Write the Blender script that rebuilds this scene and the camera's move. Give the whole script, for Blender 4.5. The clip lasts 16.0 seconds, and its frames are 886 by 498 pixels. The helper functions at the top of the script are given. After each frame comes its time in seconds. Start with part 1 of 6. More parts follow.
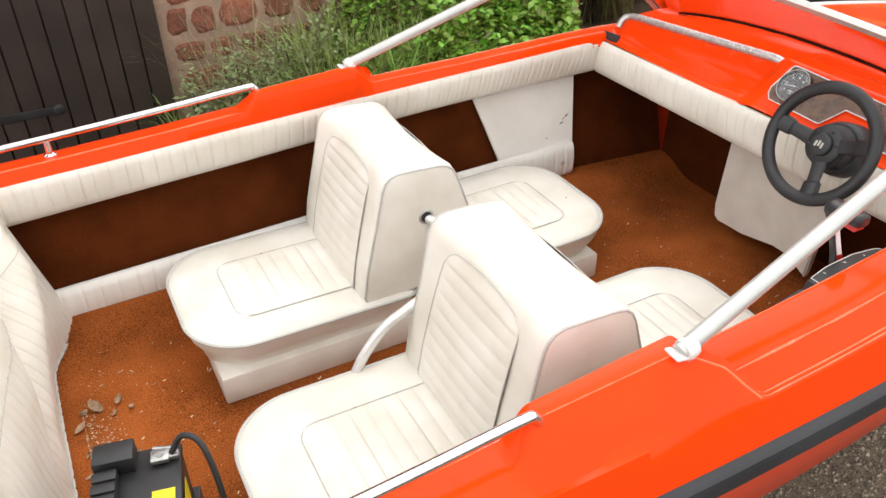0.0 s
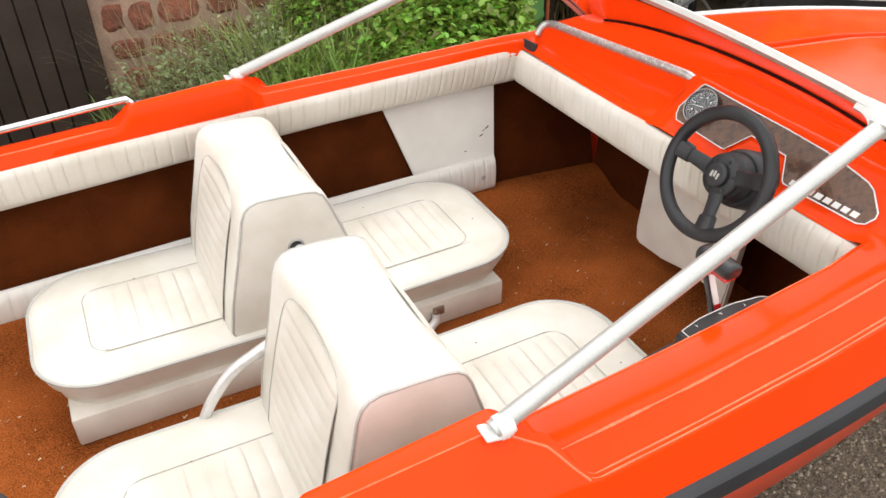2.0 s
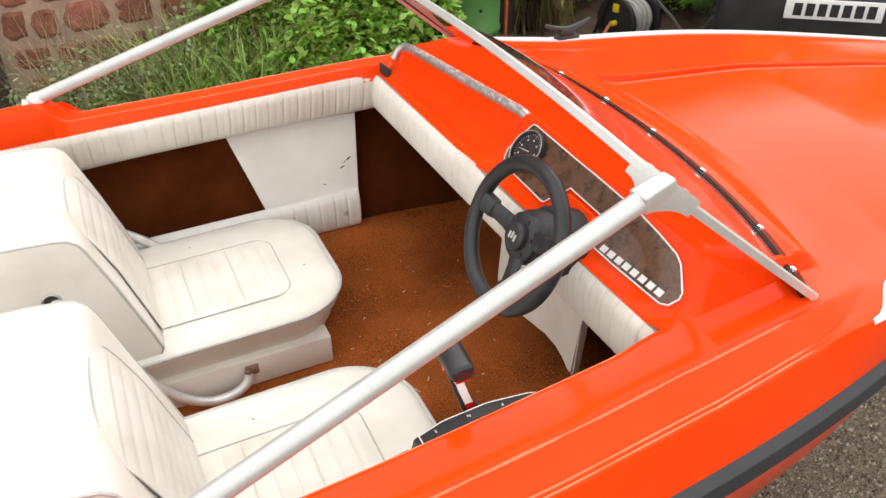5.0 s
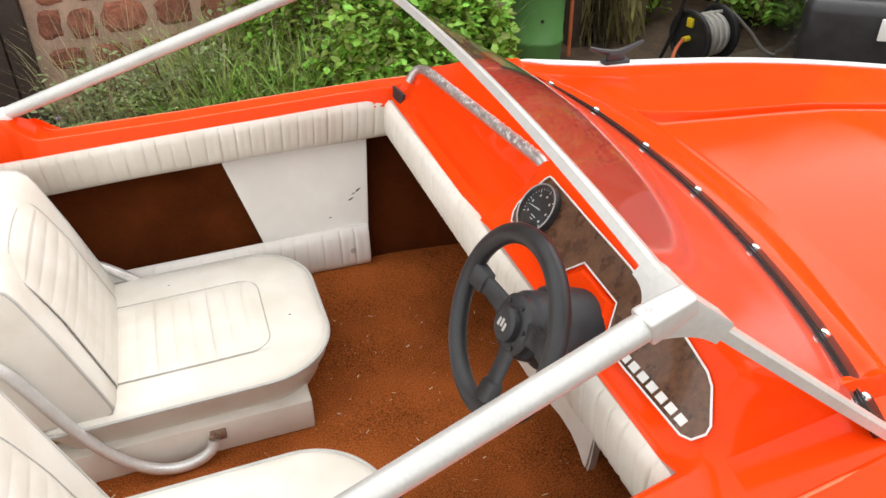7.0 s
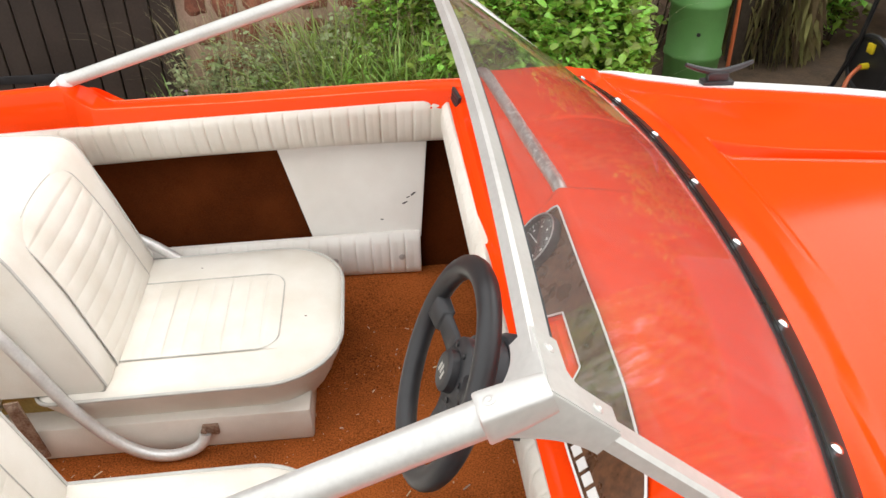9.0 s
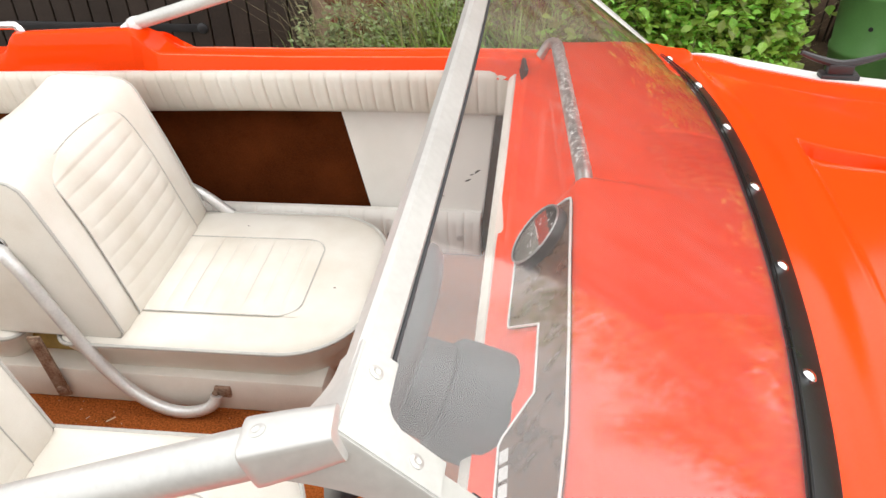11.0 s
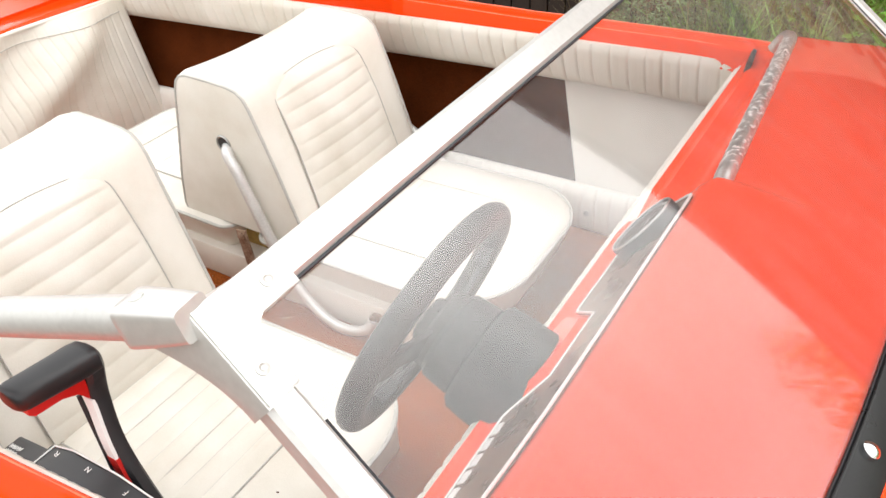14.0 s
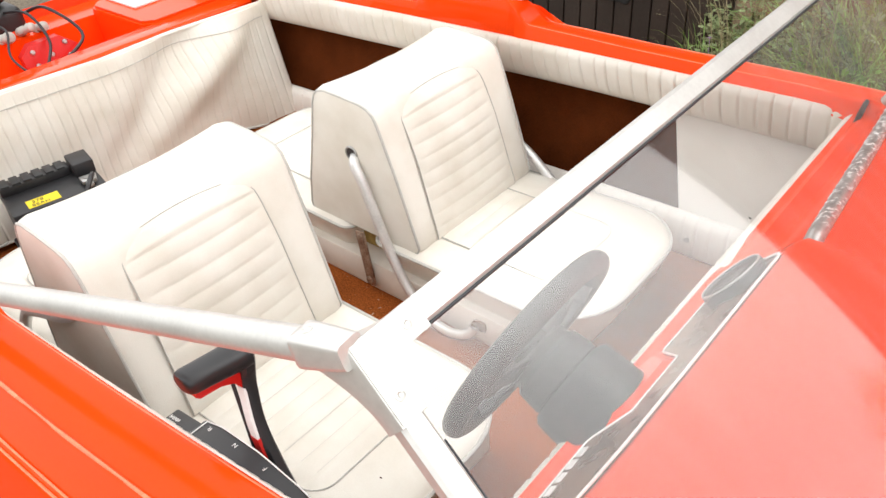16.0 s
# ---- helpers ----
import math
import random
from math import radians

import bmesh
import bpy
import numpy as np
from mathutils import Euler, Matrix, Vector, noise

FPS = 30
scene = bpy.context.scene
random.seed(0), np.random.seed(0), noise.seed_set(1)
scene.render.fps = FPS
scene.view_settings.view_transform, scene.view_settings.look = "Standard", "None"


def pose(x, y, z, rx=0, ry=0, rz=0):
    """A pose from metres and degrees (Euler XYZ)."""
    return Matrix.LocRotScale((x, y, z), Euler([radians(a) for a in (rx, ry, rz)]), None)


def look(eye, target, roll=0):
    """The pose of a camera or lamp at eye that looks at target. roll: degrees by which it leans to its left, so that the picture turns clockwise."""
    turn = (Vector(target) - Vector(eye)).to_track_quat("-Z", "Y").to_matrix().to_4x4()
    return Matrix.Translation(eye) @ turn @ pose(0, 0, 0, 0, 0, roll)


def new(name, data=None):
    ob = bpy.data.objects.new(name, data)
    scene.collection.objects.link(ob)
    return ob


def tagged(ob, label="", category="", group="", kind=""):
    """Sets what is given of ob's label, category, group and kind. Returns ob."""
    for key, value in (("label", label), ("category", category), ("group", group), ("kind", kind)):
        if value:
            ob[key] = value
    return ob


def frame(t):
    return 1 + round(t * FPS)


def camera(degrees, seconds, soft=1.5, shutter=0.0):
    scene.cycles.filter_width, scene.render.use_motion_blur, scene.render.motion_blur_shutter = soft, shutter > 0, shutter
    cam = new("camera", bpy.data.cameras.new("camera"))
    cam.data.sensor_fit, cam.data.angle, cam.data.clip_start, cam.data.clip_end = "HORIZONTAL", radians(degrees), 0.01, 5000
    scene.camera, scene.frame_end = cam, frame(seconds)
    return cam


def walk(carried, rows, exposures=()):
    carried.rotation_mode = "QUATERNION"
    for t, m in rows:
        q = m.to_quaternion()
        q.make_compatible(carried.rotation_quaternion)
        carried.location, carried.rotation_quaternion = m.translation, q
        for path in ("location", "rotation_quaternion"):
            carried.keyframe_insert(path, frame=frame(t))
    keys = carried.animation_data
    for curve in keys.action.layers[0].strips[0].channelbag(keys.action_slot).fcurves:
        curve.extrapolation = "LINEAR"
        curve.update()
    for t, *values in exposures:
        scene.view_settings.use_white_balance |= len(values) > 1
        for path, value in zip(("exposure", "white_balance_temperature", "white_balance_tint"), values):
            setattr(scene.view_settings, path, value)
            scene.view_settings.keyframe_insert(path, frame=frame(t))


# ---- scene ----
# Boat axes: x to the bow, y to port, z up; the cockpit sole lies at z = 0.70.
cam = camera(58.5, 16.0)
ROWS = [
    (0, (-0.834, -1.515, 2.250), (-0.079, -0.040, 1.130), -1.12),
    (0.5, (-0.754, -1.530, 2.265), (-0.010, -0.061, 1.130), -0.92),
    (1, (-0.661, -1.527, 2.266), (0.073, -0.058, 1.125), -1.02),
    (1.5, (-0.551, -1.509, 2.258), (0.176, -0.039, 1.113), -1.12),
    (2, (-0.434, -1.493, 2.246), (0.295, -0.025, 1.100), -0.92),
    (2.5, (-0.338, -1.481, 2.241), (0.394, -0.015, 1.093), -0.92),
    (3, (-0.243, -1.481, 2.236), (0.487, -0.016, 1.087), -0.92),
    (3.5, (-0.148, -1.493, 2.222), (0.582, -0.027, 1.075), -0.82),
    (4, (-0.035, -1.505, 2.209), (0.696, -0.036, 1.066), -0.62),
    (6.5, (0.384, -1.285, 2.151), (0.964, 0.258, 1.021), -0.55),
    (7, (0.438, -1.221, 2.127), (0.975, 0.339, 0.997), -0.64),
    (7.5, (0.503, -1.186, 2.110), (0.973, 0.398, 0.982), -0.71),
    (8, (0.588, -1.166, 2.098), (0.958, 0.446, 0.973), -0.87),
    (8.5, (0.682, -1.146, 2.088), (0.946, 0.488, 0.965), -0.92),
    (9, (0.770, -1.136, 2.063), (0.912, 0.513, 0.941), -1.08),
    (11.3, (1.028, -0.982, 1.957), (0.737, 0.622, 0.799), -2.00),
    (11.5, (1.046, -0.971, 1.942), (0.707, 0.625, 0.786), -2.18),
    (12, (1.087, -0.945, 1.920), (0.638, 0.617, 0.754), -2.44),
    (12.5, (1.134, -0.931, 1.910), (0.572, 0.593, 0.742), -2.79),
    (13, (1.187, -0.922, 1.911), (0.500, 0.546, 0.741), -3.14),
    (13.5, (1.225, -0.922, 1.917), (0.432, 0.491, 0.746), -3.30),
    (14, (1.242, -0.927, 1.941), (0.350, 0.426, 0.768), -3.46),
    (14.5, (1.248, -0.941, 1.978), (0.285, 0.361, 0.804), -3.64),
    (15, (1.259, -0.959, 2.016), (0.242, 0.297, 0.837), -3.72),
    (15.5, (1.269, -0.980, 2.040), (0.210, 0.238, 0.860), -4.00),
    (16, (1.276, -0.991, 2.068), (0.192, 0.202, 0.883), -4.09),
]
walk(cam, [(t, look(eye, target, roll)) for t, eye, target, roll in ROWS],
     exposures=[(0, 0.34), (6.5, 0.38), (8, 0.41), (9.2, 0.42), (11.3, 0.42), (13, 0.43), (16, 0.44)])

# ---- world, sun, exposure ----
world = bpy.data.worlds.new("sky")
scene.world = world
world.use_nodes = True
wn = world.node_tree
sky = wn.nodes.new("ShaderNodeTexSky")
sky.sky_type = "NISHITA"
sky.sun_disc = False
SUN_EL, SUN_ROT = radians(48), radians(40)
sky.sun_elevation, sky.sun_rotation = SUN_EL, SUN_ROT
sky.air_density, sky.dust_density, sky.ozone_density = 1.0, 6.0, 1.0
grey = wn.nodes.new("ShaderNodeHueSaturation")
grey.inputs["Saturation"].default_value = 0.18
wn.links.new(sky.outputs["Color"], grey.inputs["Color"])
# an even cloud layer over the clear sky
cloud = wn.nodes.new("ShaderNodeMix")
cloud.data_type = "RGBA"
cloud.inputs["Factor"].default_value = 0.75
cloud.inputs[7].default_value = (12.0, 11.9, 11.8, 1)
wn.links.new(grey.outputs["Color"], cloud.inputs[6])
wn.links.new(cloud.outputs[2], wn.nodes["Background"].inputs["Color"])
wn.nodes["Background"].inputs["Strength"].default_value = 0.15
sun = new("sun", bpy.data.lights.new("sun", "SUN"))
sun.data.energy, sun.data.angle, sun.data.color = 0.5, radians(100), (1.0, 0.97, 0.93)
sun.matrix_world = look((0, 0, 0), (-math.sin(SUN_ROT) * math.cos(SUN_EL), -math.cos(SUN_ROT) * math.cos(SUN_EL), -math.sin(SUN_EL)))


# ---- materials ----
def mat(name, base, rough=0.5, metal=0.0, vary=0.12, scale=6.0, bump=0.0, bscale=200.0, coat=0.0, spec=0.5, base2=None, rvary=0.1, grain=0.4):
    """A surface with stains at a large scale, grain at a small one and fine relief."""
    m = bpy.data.materials.new(name)
    m.use_nodes = True
    n, l = m.node_tree.nodes, m.node_tree.links
    b = n["Principled BSDF"]
    b.inputs["Metallic"].default_value = metal
    b.inputs["Coat Weight"].default_value = coat
    b.inputs["Coat Roughness"].default_value = 0.04
    b.inputs["Specular IOR Level"].default_value = spec
    tc = n.new("ShaderNodeTexCoord")
    big = n.new("ShaderNodeTexNoise")
    big.inputs["Scale"].default_value, big.inputs["Detail"].default_value = scale, 5
    fine = n.new("ShaderNodeTexNoise")
    fine.inputs["Scale"].default_value, fine.inputs["Detail"].default_value = bscale, 3
    l.new(tc.outputs["Object"], big.inputs["Vector"])
    l.new(tc.outputs["Object"], fine.inputs["Vector"])
    add = n.new("ShaderNodeMath")
    add.operation = "MULTIPLY_ADD"
    add.inputs[1].default_value = 1 - grain
    l.new(big.outputs["Fac"], add.inputs[0])
    half = n.new("ShaderNodeMath")
    half.operation = "MULTIPLY"
    half.inputs[1].default_value = grain
    l.new(fine.outputs["Fac"], half.inputs[0])
    l.new(half.outputs[0], add.inputs[2])
    ramp = n.new("ShaderNodeValToRGB")
    dark = base2 or tuple(c * (1 - vary) for c in base)
    lite = tuple(min(1.0, c * (1 + vary * 0.5)) for c in base)
    ramp.color_ramp.elements[0].position, ramp.color_ramp.elements[1].position = 0.32, 0.62
    ramp.color_ramp.elements[0].color, ramp.color_ramp.elements[1].color = (*dark, 1), (*lite, 1)
    l.new(add.outputs[0], ramp.inputs["Fac"])
    l.new(ramp.outputs["Color"], b.inputs["Base Color"])
    rr = n.new("ShaderNodeMapRange")
    rr.inputs["To Min"].default_value, rr.inputs["To Max"].default_value = max(0.02, rough - rvary), min(1, rough + rvary)
    l.new(big.outputs["Fac"], rr.inputs["Value"])
    l.new(rr.outputs["Result"], b.inputs["Roughness"])
    if bump:
        bp = n.new("ShaderNodeBump")
        bp.inputs["Strength"].default_value, bp.inputs["Distance"].default_value = bump, 0.002
        l.new(fine.outputs["Fac"], bp.inputs["Height"])
        l.new(bp.outputs["Normal"], b.inputs["Normal"])
    return m


def per_piece(m, amount=0.35):
    """Let every piece of its own differ in brightness."""
    n, l = m.node_tree.nodes, m.node_tree.links
    b = n["Principled BSDF"]
    src = b.inputs["Base Color"].links[0].from_socket
    oi = n.new("ShaderNodeObjectInfo")
    mr = n.new("ShaderNodeMapRange")
    mr.inputs["To Min"].default_value, mr.inputs["To Max"].default_value = 1 - amount, 1 + amount
    hs = n.new("ShaderNodeHueSaturation")
    l.new(oi.outputs["Random"], mr.inputs["Value"])
    l.new(mr.outputs["Result"], hs.inputs["Value"])
    l.new(src, hs.inputs["Color"])
    l.new(hs.outputs["Color"], b.inputs["Base Color"])
    return m


def per_island(m, amount=0.4, hue=0.03):
    n, l = m.node_tree.nodes, m.node_tree.links
    b = n["Principled BSDF"]
    src = b.inputs["Base Color"].links[0].from_socket
    g = n.new("ShaderNodeNewGeometry")
    mr = n.new("ShaderNodeMapRange")
    mr.inputs["To Min"].default_value, mr.inputs["To Max"].default_value = 1 - amount, 1 + amount
    mh = n.new("ShaderNodeMapRange")
    mh.inputs["To Min"].default_value, mh.inputs["To Max"].default_value = 0.5 - hue, 0.5 + hue
    hs = n.new("ShaderNodeHueSaturation")
    l.new(g.outputs["Random Per Island"], mr.inputs["Value"])
    l.new(g.outputs["Random Per Island"], mh.inputs["Value"])
    l.new(mr.outputs["Result"], hs.inputs["Value"])
    l.new(mh.outputs["Result"], hs.inputs["Hue"])
    l.new(src, hs.inputs["Color"])
    l.new(hs.outputs["Color"], b.inputs["Base Color"])
    return m


def lets_light_through(m, share=0.4):
    n, l = m.node_tree.nodes, m.node_tree.links
    b = n["Principled BSDF"]
    tr, mix = n.new("ShaderNodeBsdfTranslucent"), n.new("ShaderNodeMixShader")
    mix.inputs["Fac"].default_value = share
    l.new(b.inputs["Base Color"].links[0].from_socket, tr.inputs["Color"])
    l.new(b.outputs[0], mix.inputs[1])
    l.new(tr.outputs[0], mix.inputs[2])
    l.new(mix.outputs[0], n["Material Output"].inputs["Surface"])
    return m


GEL = mat("orange_gelcoat", (0.92, 0.058, 0.004), 0.12, vary=0.06, scale=3, rvary=0.04, spec=0.12)
# paler orange that puts the ridges' highlights into the colour
HIGHLIGHT = mat("pale_highlight_gelcoat", (0.92, 0.2, 0.085), 0.25, vary=0.25, scale=25, spec=0.4)
HULL = mat("orange_hull_gelcoat", (0.8, 0.06, 0.012), 0.3, vary=0.12, scale=3)
VINYL = mat("cream_vinyl", (0.74, 0.712, 0.648), 0.42, vary=0.1, scale=7, base2=(0.66, 0.615, 0.53), grain=0.15, bump=0.25, bscale=450, spec=0.4)
VINYL_OLD = mat("stained_cream_vinyl", (0.72, 0.685, 0.62), 0.5, vary=0.15, scale=9, base2=(0.66, 0.61, 0.54), grain=0.15, bump=0.3, bscale=350, spec=0.35)
PANEL = mat("smooth_cream_vinyl", (0.86, 0.84, 0.79), 0.42, vary=0.08, scale=6, base2=(0.8, 0.77, 0.71), grain=0.15, bump=0.04, bscale=420)
PIPING = mat("grey_white_piping", (0.5, 0.49, 0.455), 0.45, vary=0.15, scale=20)
SEAM = mat("dark_stitched_seam", (0.5, 0.485, 0.45), 0.7, vary=0.2, scale=60)
STITCH = mat("pale_sunk_stitching", (0.56, 0.54, 0.5), 0.7, vary=0.3, scale=25, base2=(0.68, 0.65, 0.59))
CARPET = mat("rust_brown_carpet", (0.305, 0.084, 0.02), 0.97, vary=0.85, scale=4, bump=0.5, bscale=260, spec=0.03, grain=0.6)
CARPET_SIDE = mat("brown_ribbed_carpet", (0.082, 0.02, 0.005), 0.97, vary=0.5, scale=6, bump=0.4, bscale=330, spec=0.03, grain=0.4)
BLACK = mat("black_plastic", (0.022, 0.022, 0.024), 0.45, vary=0.3, scale=15, bump=0.03, bscale=300, grain=0.06)
RUBBER = mat("black_rubber", (0.022, 0.024, 0.028), 0.5, vary=0.3, scale=8, bump=0.02, bscale=150, grain=0.1)
LEATHER = mat("black_wheel_leather", (0.018, 0.018, 0.02), 0.42, vary=0.3, scale=18, bump=0.0, bscale=420, grain=0.03)
ALU = mat("painted_aluminium", (0.6, 0.595, 0.57), 0.37, metal=0.42, vary=0.1, scale=9, bump=0.05, bscale=120)
TUBE = mat("white_grey_tube", (0.57, 0.57, 0.545), 0.42, metal=0.45, vary=0.12, scale=12)
CHROME = mat("chromed_tube", (0.72, 0.73, 0.74), 0.16, metal=1.0, vary=0.2, scale=40, rvary=0.1)
DULL = mat("dull_steel_tube", (0.45, 0.45, 0.44), 0.38, metal=0.9, vary=0.3, scale=25)
STRUT = mat("dull_aluminium_tube", (0.74, 0.74, 0.73), 0.36, metal=0.5, vary=0.12, scale=25)
RUST = mat("rusty_steel", (0.33, 0.25, 0.19), 0.65, metal=0.5, vary=0.6, scale=30, base2=(0.16, 0.06, 0.025))
STRIP = mat("black_glossy_strip", (0.008, 0.008, 0.009), 0.3, vary=0.3, scale=20, bump=0.06, bscale=260, spec=0.35)
PITTED = mat("pitted_chrome", (0.62, 0.62, 0.61), 0.36, metal=0.8, vary=0.08, scale=60, base2=(0.42, 0.41, 0.4))
WHITE = mat("white_paint", (0.8, 0.8, 0.78), 0.35, vary=0.06, scale=10)
RED = mat("red_plastic", (0.55, 0.012, 0.01), 0.35, vary=0.1, scale=10)
YELLOW = mat("yellow_label", (0.8, 0.62, 0.02), 0.5, vary=0.08, scale=30)
WOODY = mat("burr_walnut_veneer", (0.125, 0.056, 0.026), 0.28, vary=0.5, scale=30, base2=(0.026, 0.012, 0.007), bscale=110, coat=0.25)
FOAM = mat("yellow_old_foam", (0.4, 0.27, 0.08), 0.9, vary=0.3, scale=40)
PLANK = per_piece(mat("dark_brown_stained_wood", (0.036, 0.024, 0.018), 0.55, vary=0.35, scale=5, bump=0.3, bscale=70), 0.18)
STONE = per_piece(mat("red_sandstone", (0.27, 0.1, 0.06), 0.95, vary=0.45, scale=14, bump=0.8, bscale=90, base2=(0.13, 0.045, 0.03)), 0.35)
SOIL = mat("dark_damp_soil", (0.09, 0.058, 0.034), 0.95, vary=0.5, scale=8, bump=1.0, bscale=60)
MORTAR = mat("pink_lime_mortar", (0.4, 0.27, 0.2), 0.95, vary=0.3, scale=10, bump=0.9, bscale=120)
ASPHALT = mat("worn_gritty_asphalt", (0.18, 0.145, 0.1), 0.95, vary=0.5, scale=30, bump=1.0, bscale=140, base2=(0.014, 0.012, 0.009), grain=0.66)
GREEN = mat("green_plastic_barrel", (0.12, 0.3, 0.085), 0.5, vary=0.15, scale=5)
LEAF = lets_light_through(per_island(mat("green_leaf", (0.31, 0.48, 0.075), 0.36, vary=0.3, scale=8, spec=0.55), 0.75, 0.04))
GRASS = lets_light_through(per_island(mat("grass_blade", (0.37, 0.5, 0.14), 0.5, vary=0.25, scale=6, spec=0.3), 0.55, 0.035))
WEED = lets_light_through(per_island(mat("grey_green_weed", (0.36, 0.42, 0.22), 0.6, vary=0.3, scale=8, spec=0.2), 0.5, 0.03))
DRY = per_island(mat("dry_seed_grass", (0.34, 0.29, 0.16), 0.7, vary=0.3, scale=6), 0.35, 0.02)
BARK = mat("dark_bark", (0.06, 0.045, 0.03), 0.9, vary=0.4, scale=12, bump=1, bscale=50)
IVY = per_island(mat("dead_ivy", (0.22, 0.18, 0.075), 0.8, vary=0.4, scale=12), 0.5, 0.04)
LEAF_DRY = mat("dry_brown_leaf", (0.4, 0.27, 0.17), 0.8, vary=0.55, scale=60)
HOSE = mat("orange_hose", (0.55, 0.14, 0.05), 0.45, vary=0.15, scale=20)
HOSE_GREY = mat("grey_hose", (0.45, 0.44, 0.4), 0.5, vary=0.15, scale=20)
FLOWER = mat("mauve_petal", (0.5, 0.3, 0.55), 0.6, vary=0.2, scale=50)
DIAL = mat("black_dial_face", (0.02, 0.022, 0.025), 0.35, vary=0.2, scale=50)
ROOFTILE = mat("grey_slate_roof", (0.12, 0.11, 0.11), 0.7, vary=0.3, scale=4, bump=0.5, bscale=30)
CARPAINT = mat("black_car_paint", (0.012, 0.012, 0.014), 0.2, vary=0.2, scale=6, coat=0.5)


def glass_material(name, tint, rough=0.0):
    m = bpy.data.materials.new(name)
    m.use_nodes = True
    b = m.node_tree.nodes["Principled BSDF"]
    b.inputs["Base Color"].default_value = (*tint, 1)
    b.inputs["Roughness"].default_value = rough
    b.inputs["Transmission Weight"].default_value = 1.0
    b.inputs["IOR"].default_value = 1.5
    return m


def thin_acrylic():
    """Old acrylic sheet: clear, glossy on both faces, with scratch haze that also imitates sky reflection."""
    m = bpy.data.materials.new("scratched_clear_acrylic")
    m.use_nodes = True
    n, l = m.node_tree.nodes, m.node_tree.links
    n.remove(n["Principled BSDF"])
    out = n["Material Output"]
    clear, gloss, haze = n.new("ShaderNodeBsdfTransparent"), n.new("ShaderNodeBsdfGlossy"), n.new("ShaderNodeBsdfDiffuse")
    clear.inputs["Color"].default_value = (0.97, 0.965, 0.965, 1)
    gloss.inputs["Roughness"].default_value = 0.045
    haze.inputs["Color"].default_value = (0.85, 0.83, 0.8, 1)
    fr = n.new("ShaderNodeFresnel")
    fr.inputs["IOR"].default_value = 1.5
    tc, map_ = n.new("ShaderNodeTexCoord"), n.new("ShaderNodeMapping")
    map_.inputs["Scale"].default_value = (3, 14, 3)
    map_.inputs["Rotation"].default_value = (0, 0, 0.5)
    tex = n.new("ShaderNodeTexNoise")
    tex.inputs["Scale"].default_value, tex.inputs["Detail"].default_value = 3, 6
    l.new(tc.outputs["Object"], map_.inputs["Vector"])
    l.new(map_.outputs["Vector"], tex.inputs["Vector"])
    mr = n.new("ShaderNodeMapRange")
    mr.inputs["From Min"].default_value, mr.inputs["From Max"].default_value = 0.35, 0.75
    # raised beyond scratch haze, so the white also brightens a weak sky reflection
    mr.inputs["To Min"].default_value, mr.inputs["To Max"].default_value = 0.05, 0.09
    l.new(tex.outputs["Fac"], mr.inputs["Value"])
    a, b = n.new("ShaderNodeMixShader"), n.new("ShaderNodeMixShader")
    l.new(mr.outputs["Result"], a.inputs["Fac"])
    l.new(clear.outputs[0], a.inputs[1])
    l.new(haze.outputs[0], a.inputs[2])
    twice, plus, both = n.new("ShaderNodeMath"), n.new("ShaderNodeMath"), n.new("ShaderNodeMath")
    twice.operation, plus.operation, both.operation = "MULTIPLY", "ADD", "DIVIDE"
    twice.inputs[1].default_value, plus.inputs[1].default_value = 2.0, 1.0
    l.new(fr.outputs[0], twice.inputs[0])
    l.new(fr.outputs[0], plus.inputs[0])
    l.new(twice.outputs[0], both.inputs[0])
    l.new(plus.outputs[0], both.inputs[1])
    l.new(both.outputs[0], b.inputs["Fac"])
    l.new(a.outputs[0], b.inputs[1])
    l.new(gloss.outputs[0], b.inputs[2])
    l.new(b.outputs[0], out.inputs["Surface"])
    return m


GLASS = thin_acrylic()
LENS = glass_material("gauge_lens", (1, 1, 1))


# ---- mesh helpers ----
def smooth(bm, on=True):
    for f in bm.faces:
        f.smooth = on
    return bm


def finish(name, bm, material, flat=False):
    me = bpy.data.meshes.new(name)
    bmesh.ops.recalc_face_normals(bm, faces=bm.faces)
    if not flat:
        smooth(bm)
        for e in bm.edges:
            if len(e.link_faces) == 2 and e.calc_face_angle(0) > 0.7:
                e.smooth = False
    bm.to_mesh(me)
    bm.free()
    me.materials.append(material)
    return me


def part(name, bm, material, parent, label="", flat=False):
    ob = new(name, finish(name, bm, material, flat))
    if parent is not None:
        ob.parent = parent
    return tagged(ob, label)


def thing(name, label, category, group="", kind=""):
    return tagged(new(name), label, category, group, kind)


def box(bm, lo, hi, bevel=0.0, seg=2):
    m = Matrix.Translation([(a + b) / 2 for a, b in zip(lo, hi)]) @ Matrix.Diagonal([*(b - a for a, b in zip(lo, hi)), 1])
    g = bmesh.ops.create_cube(bm, size=1, matrix=m)
    if bevel:
        es = list({e for v in g["verts"] for e in v.link_edges})
        bmesh.ops.bevel(bm, geom=es, offset=bevel, segments=seg, affect="EDGES", profile=0.5)
    return bm


def rings(bm, sections, closed=True, caps=True):
    """Skin a list of sections, each a list of points."""
    vs = [[bm.verts.new(p) for p in s] for s in sections]
    k = len(vs[0])
    for a, b in zip(vs, vs[1:]):
        for i in range(k if closed else k - 1):
            j = (i + 1) % k
            bm.faces.new((a[i], a[j], b[j], b[i]))
    if caps and closed:
        bm.faces.new(vs[0])
        bm.faces.new(list(reversed(vs[-1])))
    return bm


